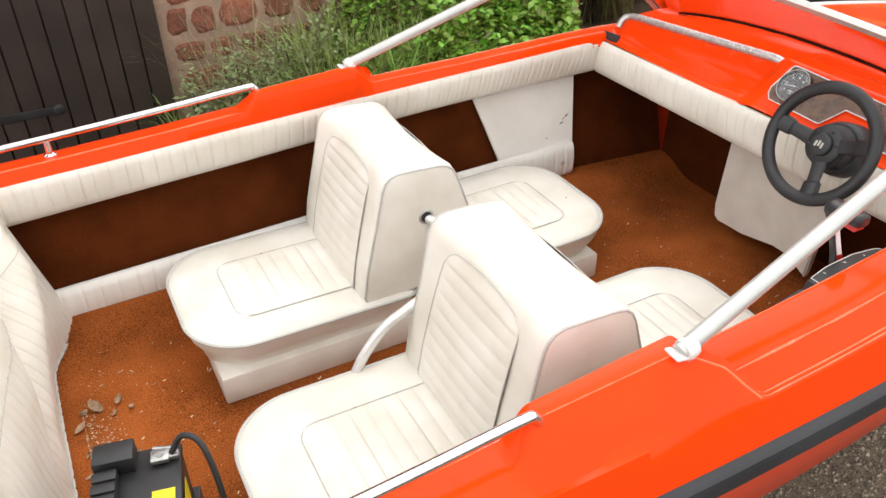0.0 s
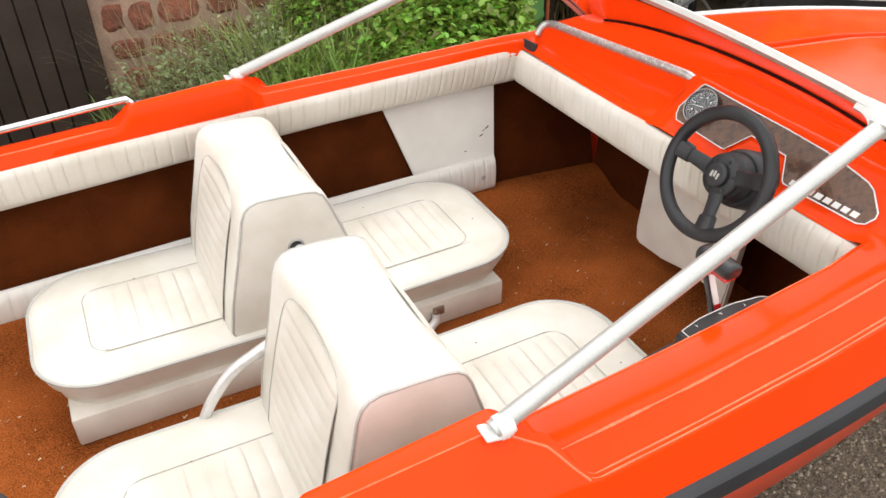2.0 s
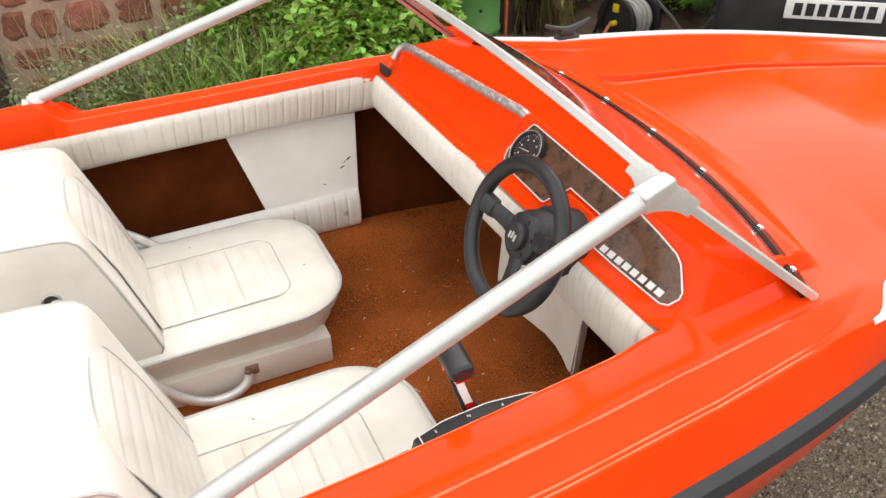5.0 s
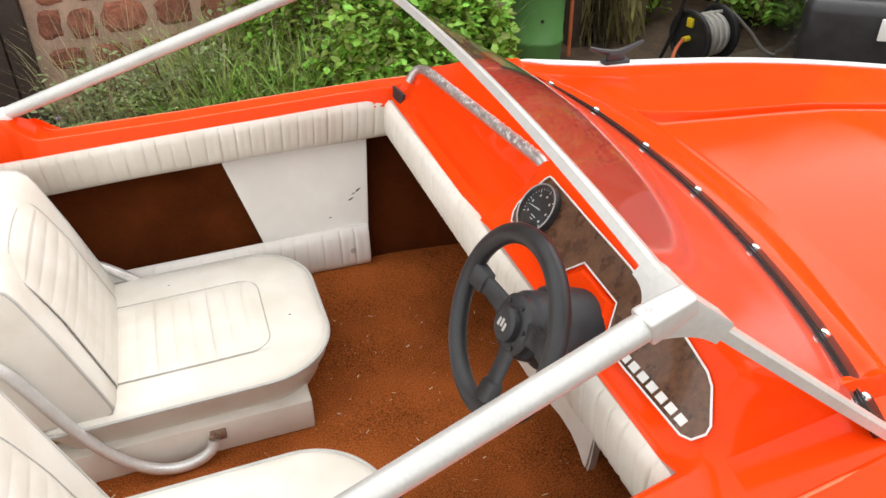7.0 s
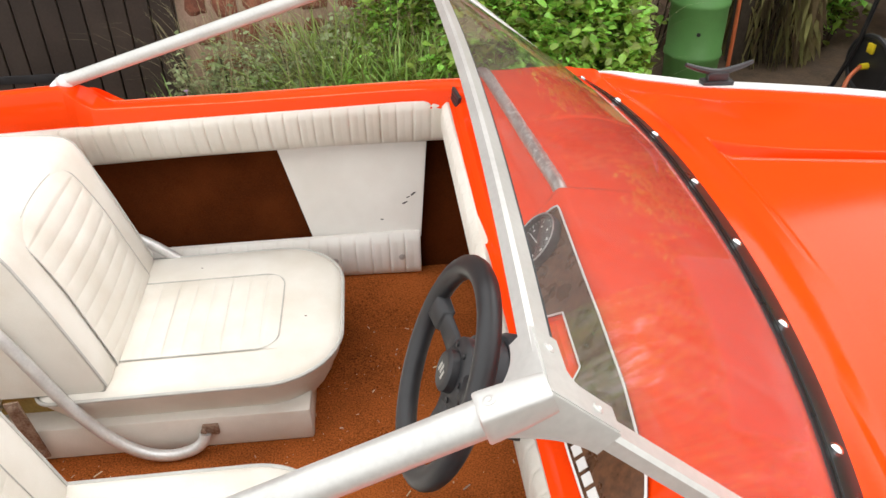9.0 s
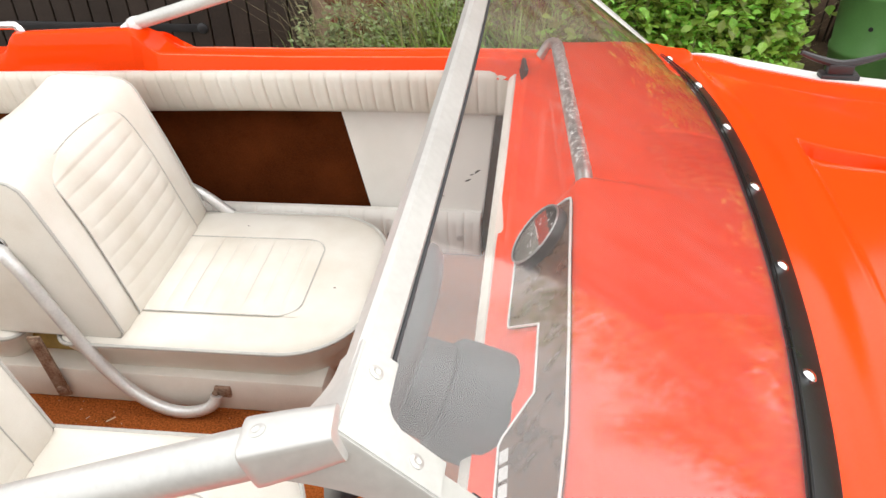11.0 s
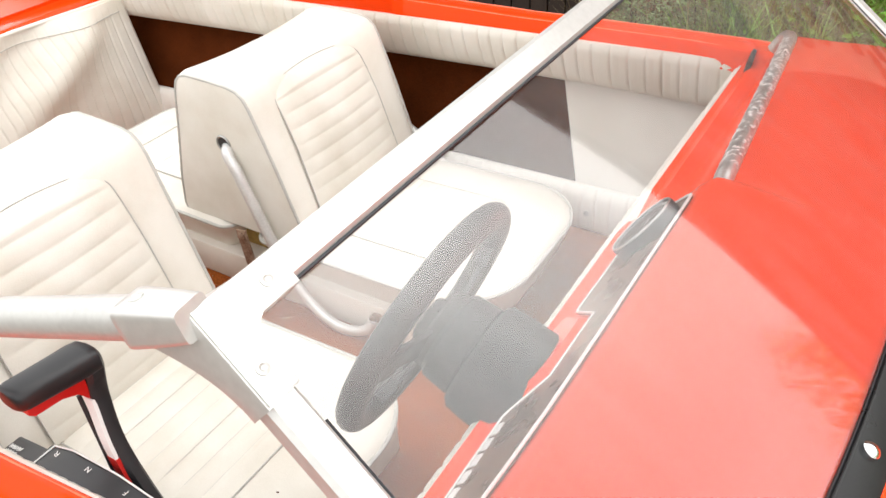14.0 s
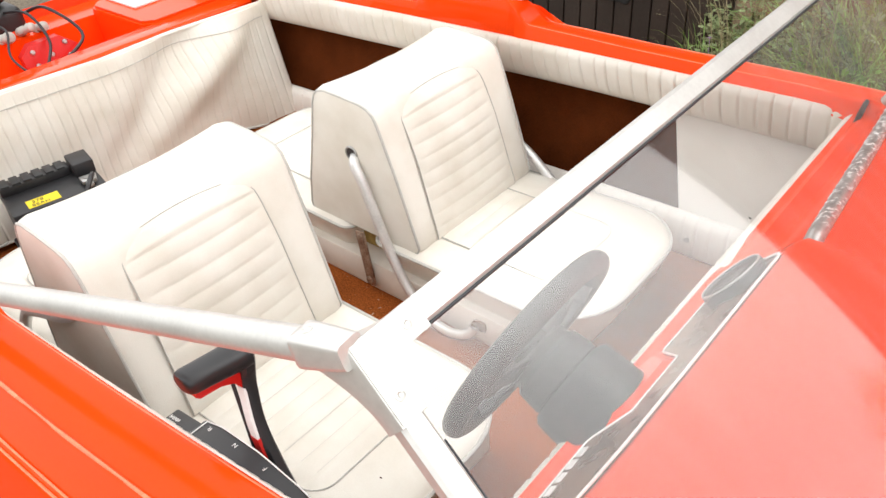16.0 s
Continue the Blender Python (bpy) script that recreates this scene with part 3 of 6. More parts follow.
def make_trim():
    for s in (1, -1):
        bolster([(-1.1, s * 0.731, 1.19), (-0.75, s * 0.732, 1.199), (-0.4, s * 0.732, 1.213), (-0.05, s * 0.723, 1.227), (0.28, s * 0.708, 1.243), (0.6, s * 0.69, 1.258), (0.945, s * 0.672, 1.277)],
                [(-1.1, s * 0.755, 1.058), (-0.75, s * 0.758, 1.072), (-0.4, s * 0.76, 1.086), (-0.05, s * 0.762, 1.103), (0.28, s * 0.755, 1.119), (0.6, s * 0.738, 1.134), (0.945, s * 0.71, 1.148)],
                lambda u: (0, -s, 0.02), 1400, 50, 0.017, "side_bolster", "cream vinyl padded coaming with sewn pleats", VINYL)
        bolster([(-1.1, s * 0.735, 0.816), (0, s * 0.735, 0.847), (0.865, s * 0.695, 0.882)],
                [(-1.1, s * 0.73, 0.70), (0, s * 0.735, 0.72), (0.865, s * 0.69, 0.75)],
                lambda u: (0, -s, 0), 1100, 40, 0.018, "lower_side_strip", "cream vinyl pleated strip along the floor", PANEL)
        for x, z in ((0.812, 0.812), (0.626, 0.806)):
            bm = bmesh.new()
            spin(bm, [(0.009, 0), (0.009, 0.002), (0.005, 0.004)], (x, s * (0.7155 - 0.0465 * x), z), (0, -s, 0), 12)
            part("strip_screw", bm, ALU, boat, "chrome cup-washer screw")
        # trapezoid panel that closes the forward end of the side pocket
        bm = bmesh.new()
        poly = [(0.487, 1.112), (0.895, 1.125), (0.868, 0.862), (0.567, 0.852)]
        prism(bm, poly, lambda u, v, h: (u, s * ((0.836 - 0.16 * (u - 0.45)) - h - 0.25 * (1.1 - v)), v), 0.0, 0.012, 0.003)
        part("pocket_panel", bm, PANEL, boat, "cream vinyl panel at the end of the side pocket", flat=True)
    bolster([(0.94, 0.69, 1.272), (0.94, 0.0, 1.28), (0.945, -0.675, 1.288)], [(0.947, 0.70, 1.148), (0.95, 0, 1.15), (0.955, -0.675, 1.153)],
            lambda u: (-1, 0, 0.12), 1100, 36, 0.017, "dash_bolster", "cream vinyl pleated strip below the dash", VINYL)
    # pleated curtain across the stern end
    top_x = lambda y: lerp([(-0.73, -1.1), (-0.5, -1.15), (-0.2, -1.14), (0.1, -1.1), (0.37, -1.108), (0.72, -1.075)], y)
    bm = bmesh.new()
    secs = []
    n = 1000
    for i in range(n + 1):
        u = i / n
        y = -0.735 + 1.47 * u
        corner = max(step(0.86, 1.0, u), 1 - step(0.0, 0.14, u))
        c = 46 * u + 0.25 * noise.noise(Vector((u * 30, 4, 0)))
        pl = -0.0034 * math.exp(-((c - round(c)) / 0.1) ** 2)
        sec = []
        for k in range(17):
            v = k / 16
            z = 1.13 - v * (0.412 - 0.014 * math.sin(u * 11) - 0.01 * corner)
            fold = 0.05 * math.exp(-((u - 0.75 + 0.35 * (v - 0.5)) / 0.07) ** 2) - 0.03 * math.exp(-((u - 0.62 + 0.3 * (v - 0.5)) / 0.06) ** 2)
            sagx = 0.035 * math.sin(math.pi * v) * (0.6 + 0.7 * noise.noise(Vector((u * 4, 0.5, v * 1.5)))) + (0.03 * noise.noise(Vector((u * 5 + v * 1.6, 2.5, v * 1.5))) + fold) * math.sin(math.pi * min(1, 0.12 + v))
            tx = top_x(y)
            x = tx + (-1.06 - tx) * v ** 1.3 + sagx * (1 - corner) + pl * (v > 0.1) + 0.006 * math.exp(-((v - 0.03) / 0.04) ** 2) + 0.085 * step(0.45, 0.74, abs(y)) * v
            sec.append((x, y, z))
        sec += [(x - 0.02, y, sec[-1][2]), (top_x(y) - 0.03, y, 1.13)]
        secs.append(sec)
    rings(bm, secs)
    part("stern_curtain", bm, VINYL, boat, "sagging cream vinyl pleated curtain across the stern")
    bm = bmesh.new()
    tube(bm, [(top_x(-0.735 + 1.47 * u) - 0.006, -0.735 + 1.47 * u, 1.131) for u in [i / 60 for i in range(61)]], 0.0065, 8)
    part("curtain_piping", bm, VINYL, boat, "rolled vinyl edge of the stern curtain")
    bm = bmesh.new()
    tube(bm, [Vector(q[1]).lerp(Vector(q[2]), 0.55) + Vector((0.0022, 0, 0)) for q in secs[20:-20:4]], 0.0012, 5)
    part("curtain_seam", bm, SEAM, boat, "stitched seam below the rolled edge of the curtain")
    bm = bmesh.new()
    tube(bm, [Vector(q[16]) + Vector((0.002, 0, 0)) for q in secs[10:-10:6]], 0.0045, 6)
    part("curtain_hem", bm, PIPING, boat, "piped lower edge of the stern curtain")
    # scuffs and small spots
    for x, z, l, w, tilt in ((0.85, 0.981, 0.013, 0.003, -35), (0.838, 0.973, 0.006, 0.002, -20), (0.828, 0.957, 0.011, 0.0025, -25), (0.764, 0.909, 0.005, 0.002, 10)):
        y = 0.836 - 0.16 * (x - 0.45) - 0.012 - 0.25 * (1.1 - z)
        bm = bmesh.new()
        q = [Vector((-l, 0, -w * 0.3)), Vector((-l * 0.3, 0, -w)), Vector((l, 0, -w * 0.2)), Vector((l * 0.5, 0, w * 0.8)), Vector((-l * 0.6, 0, w * 0.5))]
        e = Euler((-0.245, radians(tilt), -0.16)).to_matrix()
        bm.faces.new([bm.verts.new(Vector((x, y - 0.0008, z)) + e @ p) for p in q])
        bmesh.ops.solidify(bm, geom=bm.faces[:], thickness=0.0004)
        part("scuff_mark", bm, BLACK, boat, "dark scuff on the pocket panel", flat=True)
    # upholstered board under the dash
    bm = bmesh.new()
    poly = [(0.16, 1.14), (0.168, 0.81), (0.16, 0.77), (0.14, 0.757), (0.028, 0.767), (-0.105, 0.794), (-0.16, 0.799), (-0.195, 0.788), (-0.222, 0.765), (-0.237, 0.75), (-0.243, 0.77), (-0.25, 0.98), (-0.255, 1.14)]
    prism(bm, poly, lambda u, v, h: (1.12 - h + 0.05 * (v - 0.77), u, v), 0.0, 0.022, 0.006)
    part("kick_board", bm, VINYL_OLD, boat, "cream vinyl board hanging below the dash")


make_trim()


def make_aft_deck():
    bm = bmesh.new()
    prof = [(-1.155, 1.0), (-1.16, 1.118), (-1.17, 1.128), (-1.25, 1.128), (-1.265, 1.118), (-1.275, 1.0), (-1.6, 0.98), (-1.62, 1.1), (-1.78, 1.1), (-1.8, 1.08), (-1.8, 0.9)]
    rings(bm, [[(x, y, z) for x, z in prof] for y in [-0.74 + 1.48 * i / 24 for i in range(25)]], closed=False, caps=False)
    part("motor_well", bm, GEL, boat, "orange moulded well in front of the outboard motor")
    for q in (1, -1):
        bm = bmesh.new()
        prism(bm, [(-1.262, 0.745), (-1.262, 0.4), (-1.3, 0.36), (-1.62, 0.36), (-1.66, 0.4), (-1.66, 0.745)], lambda u, v, h: (u, q * v, h), 0.97, 1.131, 0.01)
        part("aft_side_deck", bm, GEL, boat, "glossy orange deck beside the motor well")
    bm = bmesh.new()
    box(bm, (-1.64, 0.43, 1.131), (-1.44, 0.66, 1.14), 0.003)
    part("white_step_pad", bm, WHITE, boat, "white panel on the aft deck")


make_aft_deck()


# ---- windscreen ----
def screen_base(y):
    x, z = screen_foot(y)
    return Vector((x, y, z))


def screen_top(y):
    return Vector((0.907 - 0.016 * (abs(y) / 0.68) ** 2, y, 1.622 - 0.02 * (abs(y) / 0.68) ** 2))


def leg_line(s):
    """The screen's side edge: from the upper corner down to the deck."""
    return [Vector((0.892, s * 0.678, 1.598)), Vector((1.262, s * 0.708, 1.293))]


def make_windscreen():
    screen = part("windscreen", tube(bmesh.new(), [(screen_base(y) + Vector((0.004, 0, 0.004))) for y in [-0.71 + 1.42 * i / 60 for i in range(61)]], 0.0012, 6), STRIP, boat, "raked clear windscreen in a silver frame")
    bm = bmesh.new()

    def sheet(u, v):
        yb, yt = -0.712 + 1.424 * u, -0.676 + 1.352 * u
        a, b = screen_base(yb), screen_top(yt)
        n = Vector((0.62, 0, 0.78))
        return a.lerp(b, v) + n * 0.006 * math.sin(math.pi * v) * (1 - 0.6 * (2 * u - 1) ** 2)
    grid(bm, 60, 24, sheet)
    pane = part("pane", bm, GLASS, screen, "clear acrylic sheet, its scratch haze also imitating sky reflection")
    pane.visible_shadow = False
    # rubber strip with press studs along the base
    bm = bmesh.new()
    secs = []
    for i in range(81):
        y = -0.71 + 1.42 * i / 80
        p = screen_base(y)
        secs.append([p + Vector(o) for o in ((-0.002, 0, -0.008), (-0.0015, 0, 0.002), (0.0, 0, 0.0035), (0.035, 0, -0.0155), (0.038, 0, -0.019), (0.039, 0, -0.055))])
    rings(bm, secs)
    part("base_strip", bm, STRIP, screen, "black strip along the foot of the screen")
    for y in (0.62, 0.43, 0.232, 0.03, -0.159, -0.346, -0.549, -0.66):
        p = screen_base(y) + Vector((0.017, 0, -0.0035))
        bm = bmesh.new()
        spin(bm, [(0.009, -0.004), (0.009, 0.001), (0.006, 0.004), (0.001, 0.0048)], p, (0.48, 0, 0.88), 14)
        part("press_stud", bm, CHROME, screen)
    # frame bars: a flat silver extrusion
    def bar(pts, name, n_hint):
        bm = bmesh.new()
        secs = []
        for i, p in enumerate(pts):
            a, b = pts[max(i - 1, 0)], pts[min(i + 1, len(pts) - 1)]
            d = (b - a).normalized()
            n = (n_hint - d * n_hint.dot(d)).normalized()
            w = d.cross(n)
            shape = [(-0.014, -0.007), (-0.014, 0.006), (-0.010, 0.010), (0.010, 0.010), (0.014, 0.006), (0.014, -0.007)]
            secs.append([p + w * a0 + n * b0 for a0, b0 in shape])
        rings(bm, secs)
        part(name, bm, ALU, screen)
    n0 = Vector((0.67, 0, 0.74))
    bar([screen_top(-0.676 + 1.352 * i / 40) for i in range(41)], "top_bar", n0)
    bm = bmesh.new()
    gl = Vector((0.392, 0, -0.243)).normalized()
    tube(bm, [screen_top(-0.64 + 1.28 * i / 40) + gl * 0.0155 + n0 * 0.004 for i in range(41)], 0.0017, 6)
    part("gasket", bm, RUBBER, screen, "black rubber gasket along the frame")
    for s in (1, -1):
        a, b = leg_line(s)
        bm = bmesh.new()
        tube(bm, [a.lerp(b, i / 10) + Vector((0, -s * 0.0155, 0)) + n0 * 0.004 for i in range(2, 11)], 0.0017, 6)
        part("gasket", bm, RUBBER, screen)
        bar([a.lerp(b, i / 10) for i in range(11)], "side_bar", n0)
        # three-way corner casting
        c = Vector((0.895, s * 0.679, 1.603))
        hub = Vector((0.885, s * 0.69, 1.613))
        foot = Vector((0.0, s * 0.78, 1.325))
        bm = bmesh.new()
        d0, d1, d2 = Vector((0.01, -s, 0.005)).normalized(), (b - a).normalized(), (foot - hub).normalized()
        n = d0.cross(d1).normalized()
        n = n if n.z > 0 else -n
        # flat angle plate over the two frame bars, with a rounded inner corner
        hw, reach, top = 0.0152, 0.066, 0.0115
        inn = [(hw + 0.012 * (1 - math.sin(t)), hw + 0.012 * (1 - math.cos(t))) for t in [math.pi / 2 * k / 6 for k in range(7)]]
        out = [(reach, -hw), (reach, hw)] + inn + [(hw, reach), (-hw, reach), (-hw, -hw)]
        prism(bm, out, lambda u, v, h: c + d0 * u + d1 * v + n * h, -0.012, top, 0.0015)
        # socket of the stay
        up = (Vector((0, 0, 1)) - d2 * d2.z).normalized()
        side = d2.cross(up)
        secs = []
        for t, w0, h0 in ((-0.008, 0.0145, 0.0125), (0.02, 0.0162, 0.0155), (0.046, 0.0172, 0.0172), (0.051, 0.0172, 0.0172), (0.0525, 0.016, 0.016)):
            secs.append([hub + d2 * t + side * math.copysign(abs(math.cos(q)) ** 0.32, math.cos(q)) * w0 + up * math.copysign(abs(math.sin(q)) ** 0.32, math.sin(q)) * h0 for q in [2 * math.pi * (k + 0.5) / 20 for k in range(20)]])
        rings(bm, secs)
        # hollow webs run from the plate's outer edges into the socket
        for d, e in ((d1, d0), (d0, d1)):
            secs = []
            for k in range(17):
                t = k / 16
                run = c + d * (reach * (1 - t) - hw * t) - e * hw
                low = run - n * 0.0185 + d2 * (0.066 * t ** 2.4)
                secs.append([run + e * 0.012 + n * (top - 0.002), run + n * (top - 0.0012), run - e * 0.0008 + n * (top - 0.003), low, low + e * 0.004 - n * 0.001, run + e * 0.012 - n * 0.0185])
            rings(bm, secs)
        corner = part("corner_casting", bm, ALU, screen, "silver cast corner bracket")
        for at, face in ((c + d0 * 0.045 + n * 0.0117, n), (c + d1 * 0.043 + n * 0.0117, n), (hub + d2 * 0.04 + up * 0.0168, up)):
            bm = bmesh.new()
            spin(bm, [(0.0056, -0.001), (0.0054, 0.0006), (0.003, 0.0012), (0.0022, 0.0004), (0.0005, 0.0002)], at, face, 14)
            part("screw", bm, ALU, screen)
        # stay that runs aft to the gunwale
        head = hub + d2 * 0.045
        bm = bmesh.new()
        tube(bm, [foot.lerp(head, i / 12) for i in range(13)], 0.0165, 16)
        stay = part("stay_tube", bm, TUBE, screen, "white-grey stay tube from screen to gunwale")
        bm = bmesh.new()
        d = (head - foot).normalized()
        box(bm, (-0.024, -0.0185, -0.004), (0.02, 0.0185, 0.003), 0.003)
        spin(bm, [(0.021, -0.004), (0.021, 0.012), (0.0175, 0.022)], (0.006, 0, 0.006), (0.8, 0, 0.4), 14)
        bmesh.ops.transform(bm, verts=bm.verts, matrix=pose(foot.x + 0.004, foot.y, foot.z - 0.004, 0, 14, 0))
        part("stay_foot", bm, WHITE, screen, "white foot plate of the stay")


make_windscreen()


# ---- rails, cleats ----
def make_rails():
    for s in (1, -1):
        bm = bmesh.new()
        pts = curve_pts([(-0.286, s * 0.779, 1.288), (-0.3, s * 0.78, 1.313), (-0.335, s * 0.781, 1.318), (-0.57, s * 0.785, 1.302), (-0.9, s * 0.788, 1.284), (-1.5, s * 0.785, 1.262), (-1.58, s * 0.785, 1.247), (-1.6, s * 0.785, 1.212)], 6)
        tube(bm, pts, 0.0105, 12)
        rail = part("grab_rail", bm, CHROME, boat, "chromed side rail on the aft gunwale")
        for x in (-0.9, -1.6):
            bm = bmesh.new()
            spin(bm, [(0.018, 0), (0.018, 0.004), (0.01, 0.01), (0.0085, 0.05)], (x, s * 0.79, gun_top(x) - 0.002), (0, 0, 1), 14)
            part("rail_post", bm, CHROME, rail)
        # deck cleat
        bm = bmesh.new()
        x = 1.64
        yc = s * (half_beam(1.645) - 0.036)
        z = gun_points(x)[13][1] + 0.006
        pts = [(x - 0.088, yc, z + 0.05), (x - 0.05, yc, z + 0.036), (x, yc, z + 0.026), (x + 0.05, yc, z + 0.036), (x + 0.088, yc, z + 0.05)]
        tube(bm, curve_pts(pts, 4), [0.005 + 0.004 * math.sin(math.pi * i / 16) for i in range(17)], 8)
        box(bm, (x - 0.028, yc - 0.012, z - 0.006), (x + 0.028, yc + 0.012, z + 0.028), 0.006)
        box(bm, (x - 0.04, yc - 0.018, z - 0.008), (x + 0.04, yc + 0.018, z + 0.006), 0.003)
        part("mooring_cleat", bm, BLACK, boat, "black deck cleat")
    # passenger's handhold, a tube along the edge of the recess
    def grip_at(y, lift=0.006):
        x, z = strip_line(y)
        return (x, y, z + lift)
    bm = bmesh.new()
    line = [grip_at(-0.018, -0.002), grip_at(0.0, 0.001), grip_at(0.025)] + [grip_at(0.08 + 0.066 * i) for i in range(8)] + [grip_at(0.595), (1.026, 0.632, 1.356), (1.014, 0.652, 1.346), (0.998, 0.658, 1.318)]
    line = curve_pts(line, 5)
    tube(bm, line, [0.0085 if i < 4 else 0.0128 for i in range(len(line))], 14)
    box(bm, (1.056, -0.034, 1.381), (1.085, -0.002, 1.3905), 0.002)
    trim = part("passenger_handhold", bm, PITTED, boat, "pitted chrome handhold along the dash recess")
    bm = bmesh.new()
    r = random.Random(31)
    for k in range(220):
        x, y, z = grip_at(0.03 + 0.56 * r.random())
        q, w, l = r.uniform(-1.3, 1.3), r.uniform(0.3, 1.2), r.uniform(0.002, 0.0048)
        m = pose(x, y, z) @ Euler((0, q, 0)).to_matrix().to_4x4() @ pose(0, 0, 0.0126) @ Euler((0, 0, w)).to_matrix().to_4x4()
        corners = [bm.verts.new(m @ Vector(p)) for p in ((-l, -0.0012, 0), (l, -0.0012, 0), (l, 0.0012, 0), (-l, 0.0012, 0), (0, 0, 0.0012))]
        for j in range(4):
            bm.faces.new((corners[j], corners[(j + 1) % 4], corners[4]))
    part("raised_flecks", bm, WHITE, trim, "small raised white flecks along the handhold", flat=True)
    n = Vector((-0.96, -0.12, 0.24)).normalized()
    w = n.cross(Vector((0, 0, 1))).normalized()
    m = Matrix((w, w.cross(n), n)).transposed().to_4x4()
    bm = bmesh.new()
    box(bm, (-0.034, -0.019, -0.006), (0.034, 0.019, 0.002), 0.0015)
    for i in range(4):
        box(bm, (-0.03, -0.015 + i * 0.0085, 0.0015), (0.03, -0.011 + i * 0.0085, 0.0032))
    bmesh.ops.transform(bm, verts=bm.verts, matrix=Matrix.Translation((0.958, 0.645, 1.287)) @ m)
    part("vent_cover", bm, BLACK, boat, "small black vent cover on the dash corner")


make_rails()


# ---- dash panel, gauge, wheel ----
PL0, PLU, PLN = Vector((0.9847, -0.01, 1.3164)), Vector((0.6226, 0, 0.7825)).normalized(), Vector((-0.7825, 0, 0.6226)).normalized()


def on_plate(u, v, h):
    return PL0 + Vector((0, -u, 0)) + PLU * v + PLN * h


def make_dash_panel():
    outline = [(0.047, -0.005), (0.034, 0.01), (0.029, 0.028), (0.05, 0.1), (0.056, 0.108), (0.066, 0.109), (0.23, 0.104), (0.33, 0.102), (0.457, 0.097), (0.52, 0.09), (0.583, 0.08), (0.603, 0.071), (0.642, 0.034), (0.645, 0.022), (0.635, 0.002), (0.618, -0.006), (0.48, -0.01), (0.42, -0.01), (0.412, -0.004), (0.381, 0.047), (0.27, 0.05), (0.228, -0.009), (0.22, -0.011)]
    panel = part("instrument_panel", prism(bmesh.new(), outline, on_plate, 0.001, 0.005), WOODY, boat, "burr walnut effect instrument panel with white edging", flat=True)
    bm = bmesh.new()
    tube(bm, [on_plate(u, v, 0.005) for u, v in outline], 0.0018, 6, closed=True)
    part("white_edging", bm, WHITE, panel)
    # lettering of the maker, as plain blocks
    for i in range(8):
        u = 0.432 + 0.0232 * i
        bm = bmesh.new()
        prism(bm, [(u, -0.0055 + 0.001 * i), (u + 0.0165, -0.005 + 0.001 * i), (u + 0.0185, 0.0085 + 0.001 * i), (u + 0.002, 0.008 + 0.001 * i)], on_plate, 0.005, 0.0062)
        part("maker_block", bm, WHITE, panel, flat=True)
    # raised red pod behind the wheel
    bm = bmesh.new()
    poly = [(0.232, -0.02), (0.235, -0.01), (0.274, 0.045), (0.378, 0.043), (0.41, -0.009), (0.408, -0.02), (0.39, -0.03), (0.255, -0.03)]
    a = [bm.verts.new(on_plate(u, v, 0.0)) for u, v in poly]
    b = [bm.verts.new(on_plate(0.322 + (u - 0.322) * 0.84, 0.01 + (v - 0.01) * 0.8, 0.012)) for u, v in poly]
    for i in range(8):
        bm.faces.new((a[i], a[(i + 1) % 8], b[(i + 1) % 8], b[i]))
    bm.faces.new(b)
    part("column_pod", bm, GEL, panel, "orange moulded boss round the steering column", flat=True)
    # speedometer
    c = on_plate(0.097, 0.0525, 0.0)
    bm = bmesh.new()
    spin(bm, [(0.0485, 0.004), (0.049, 0.017), (0.048, 0.02), (0.0445, 0.02), (0.0435, 0.015), (0.0435, 0.009)], c, PLN, 36)
    gauge = part("speedometer", bm, BLACK, panel, "round black speedometer in a chrome bezel")
    bm = bmesh.new()
    ux, uy = Vector((0, -1, 0)), PLU
    tube(bm, [c + PLN * 0.02 + (ux * math.cos(t) + uy * math.sin(t)) * 0.0468 for t in [2 * math.pi * j / 36 for j in range(36)]], 0.0016, 6, closed=True)
    part("bezel", bm, DULL, gauge, "thin worn chrome bezel")
    bm = bmesh.new()
    spin(bm, [(0.0435, 0.009), (0.0435, 0.0115)], c, PLN, 32)
    part("dial", bm, DIAL, gauge)
    bm = bmesh.new()
    for k in range(25):
        t = radians(215 - 250 * k / 24)
        d = ux * math.cos(t) + uy * math.sin(t)
        e = PLN.cross(d)
        long = 0.007 if k % 4 == 0 else 0.0035
        wd = 0.0009 if k % 4 == 0 else 0.0005
        for r0, r1, ww in ((0.0405 - long, 0.0405, wd),) + (((0.025, 0.029, 0.0024),) if k % 4 == 0 else ()):
            q = [c + PLN * 0.0122 + d * r + e * w for r, w in ((r0, -ww), (r1, -ww), (r1, ww), (r0, ww))]
            bm.faces.new([bm.verts.new(p) for p in q])
    for k, w in ((0, 0.008), (1, 0.005)):
        q = [c + PLN * 0.0122 + ux * x + uy * (-0.016 - 0.006 * k + y) for x, y in ((-w, -0.001), (w, -0.001), (w, 0.001), (-w, 0.001))]
        bm.faces.new([bm.verts.new(p) for p in q])
    part("scale_marks", bm, WHITE, gauge, flat=True)
    bm = bmesh.new()
    t = radians(190)
    d = ux * math.cos(t) + uy * math.sin(t)
    tube(bm, [c + PLN * 0.0135 - d * 0.006, c + PLN * 0.0135 + d * 0.03], [0.0015, 0.0006], 6)
    part("needle", bm, WHITE, gauge)
    bm = bmesh.new()
    spin(bm, [(0.0442, 0.0175), (0.0442, 0.019)], c, PLN, 32)
    lens = part("lens", bm, LENS, gauge)
    lens.visible_shadow = False


make_dash_panel()

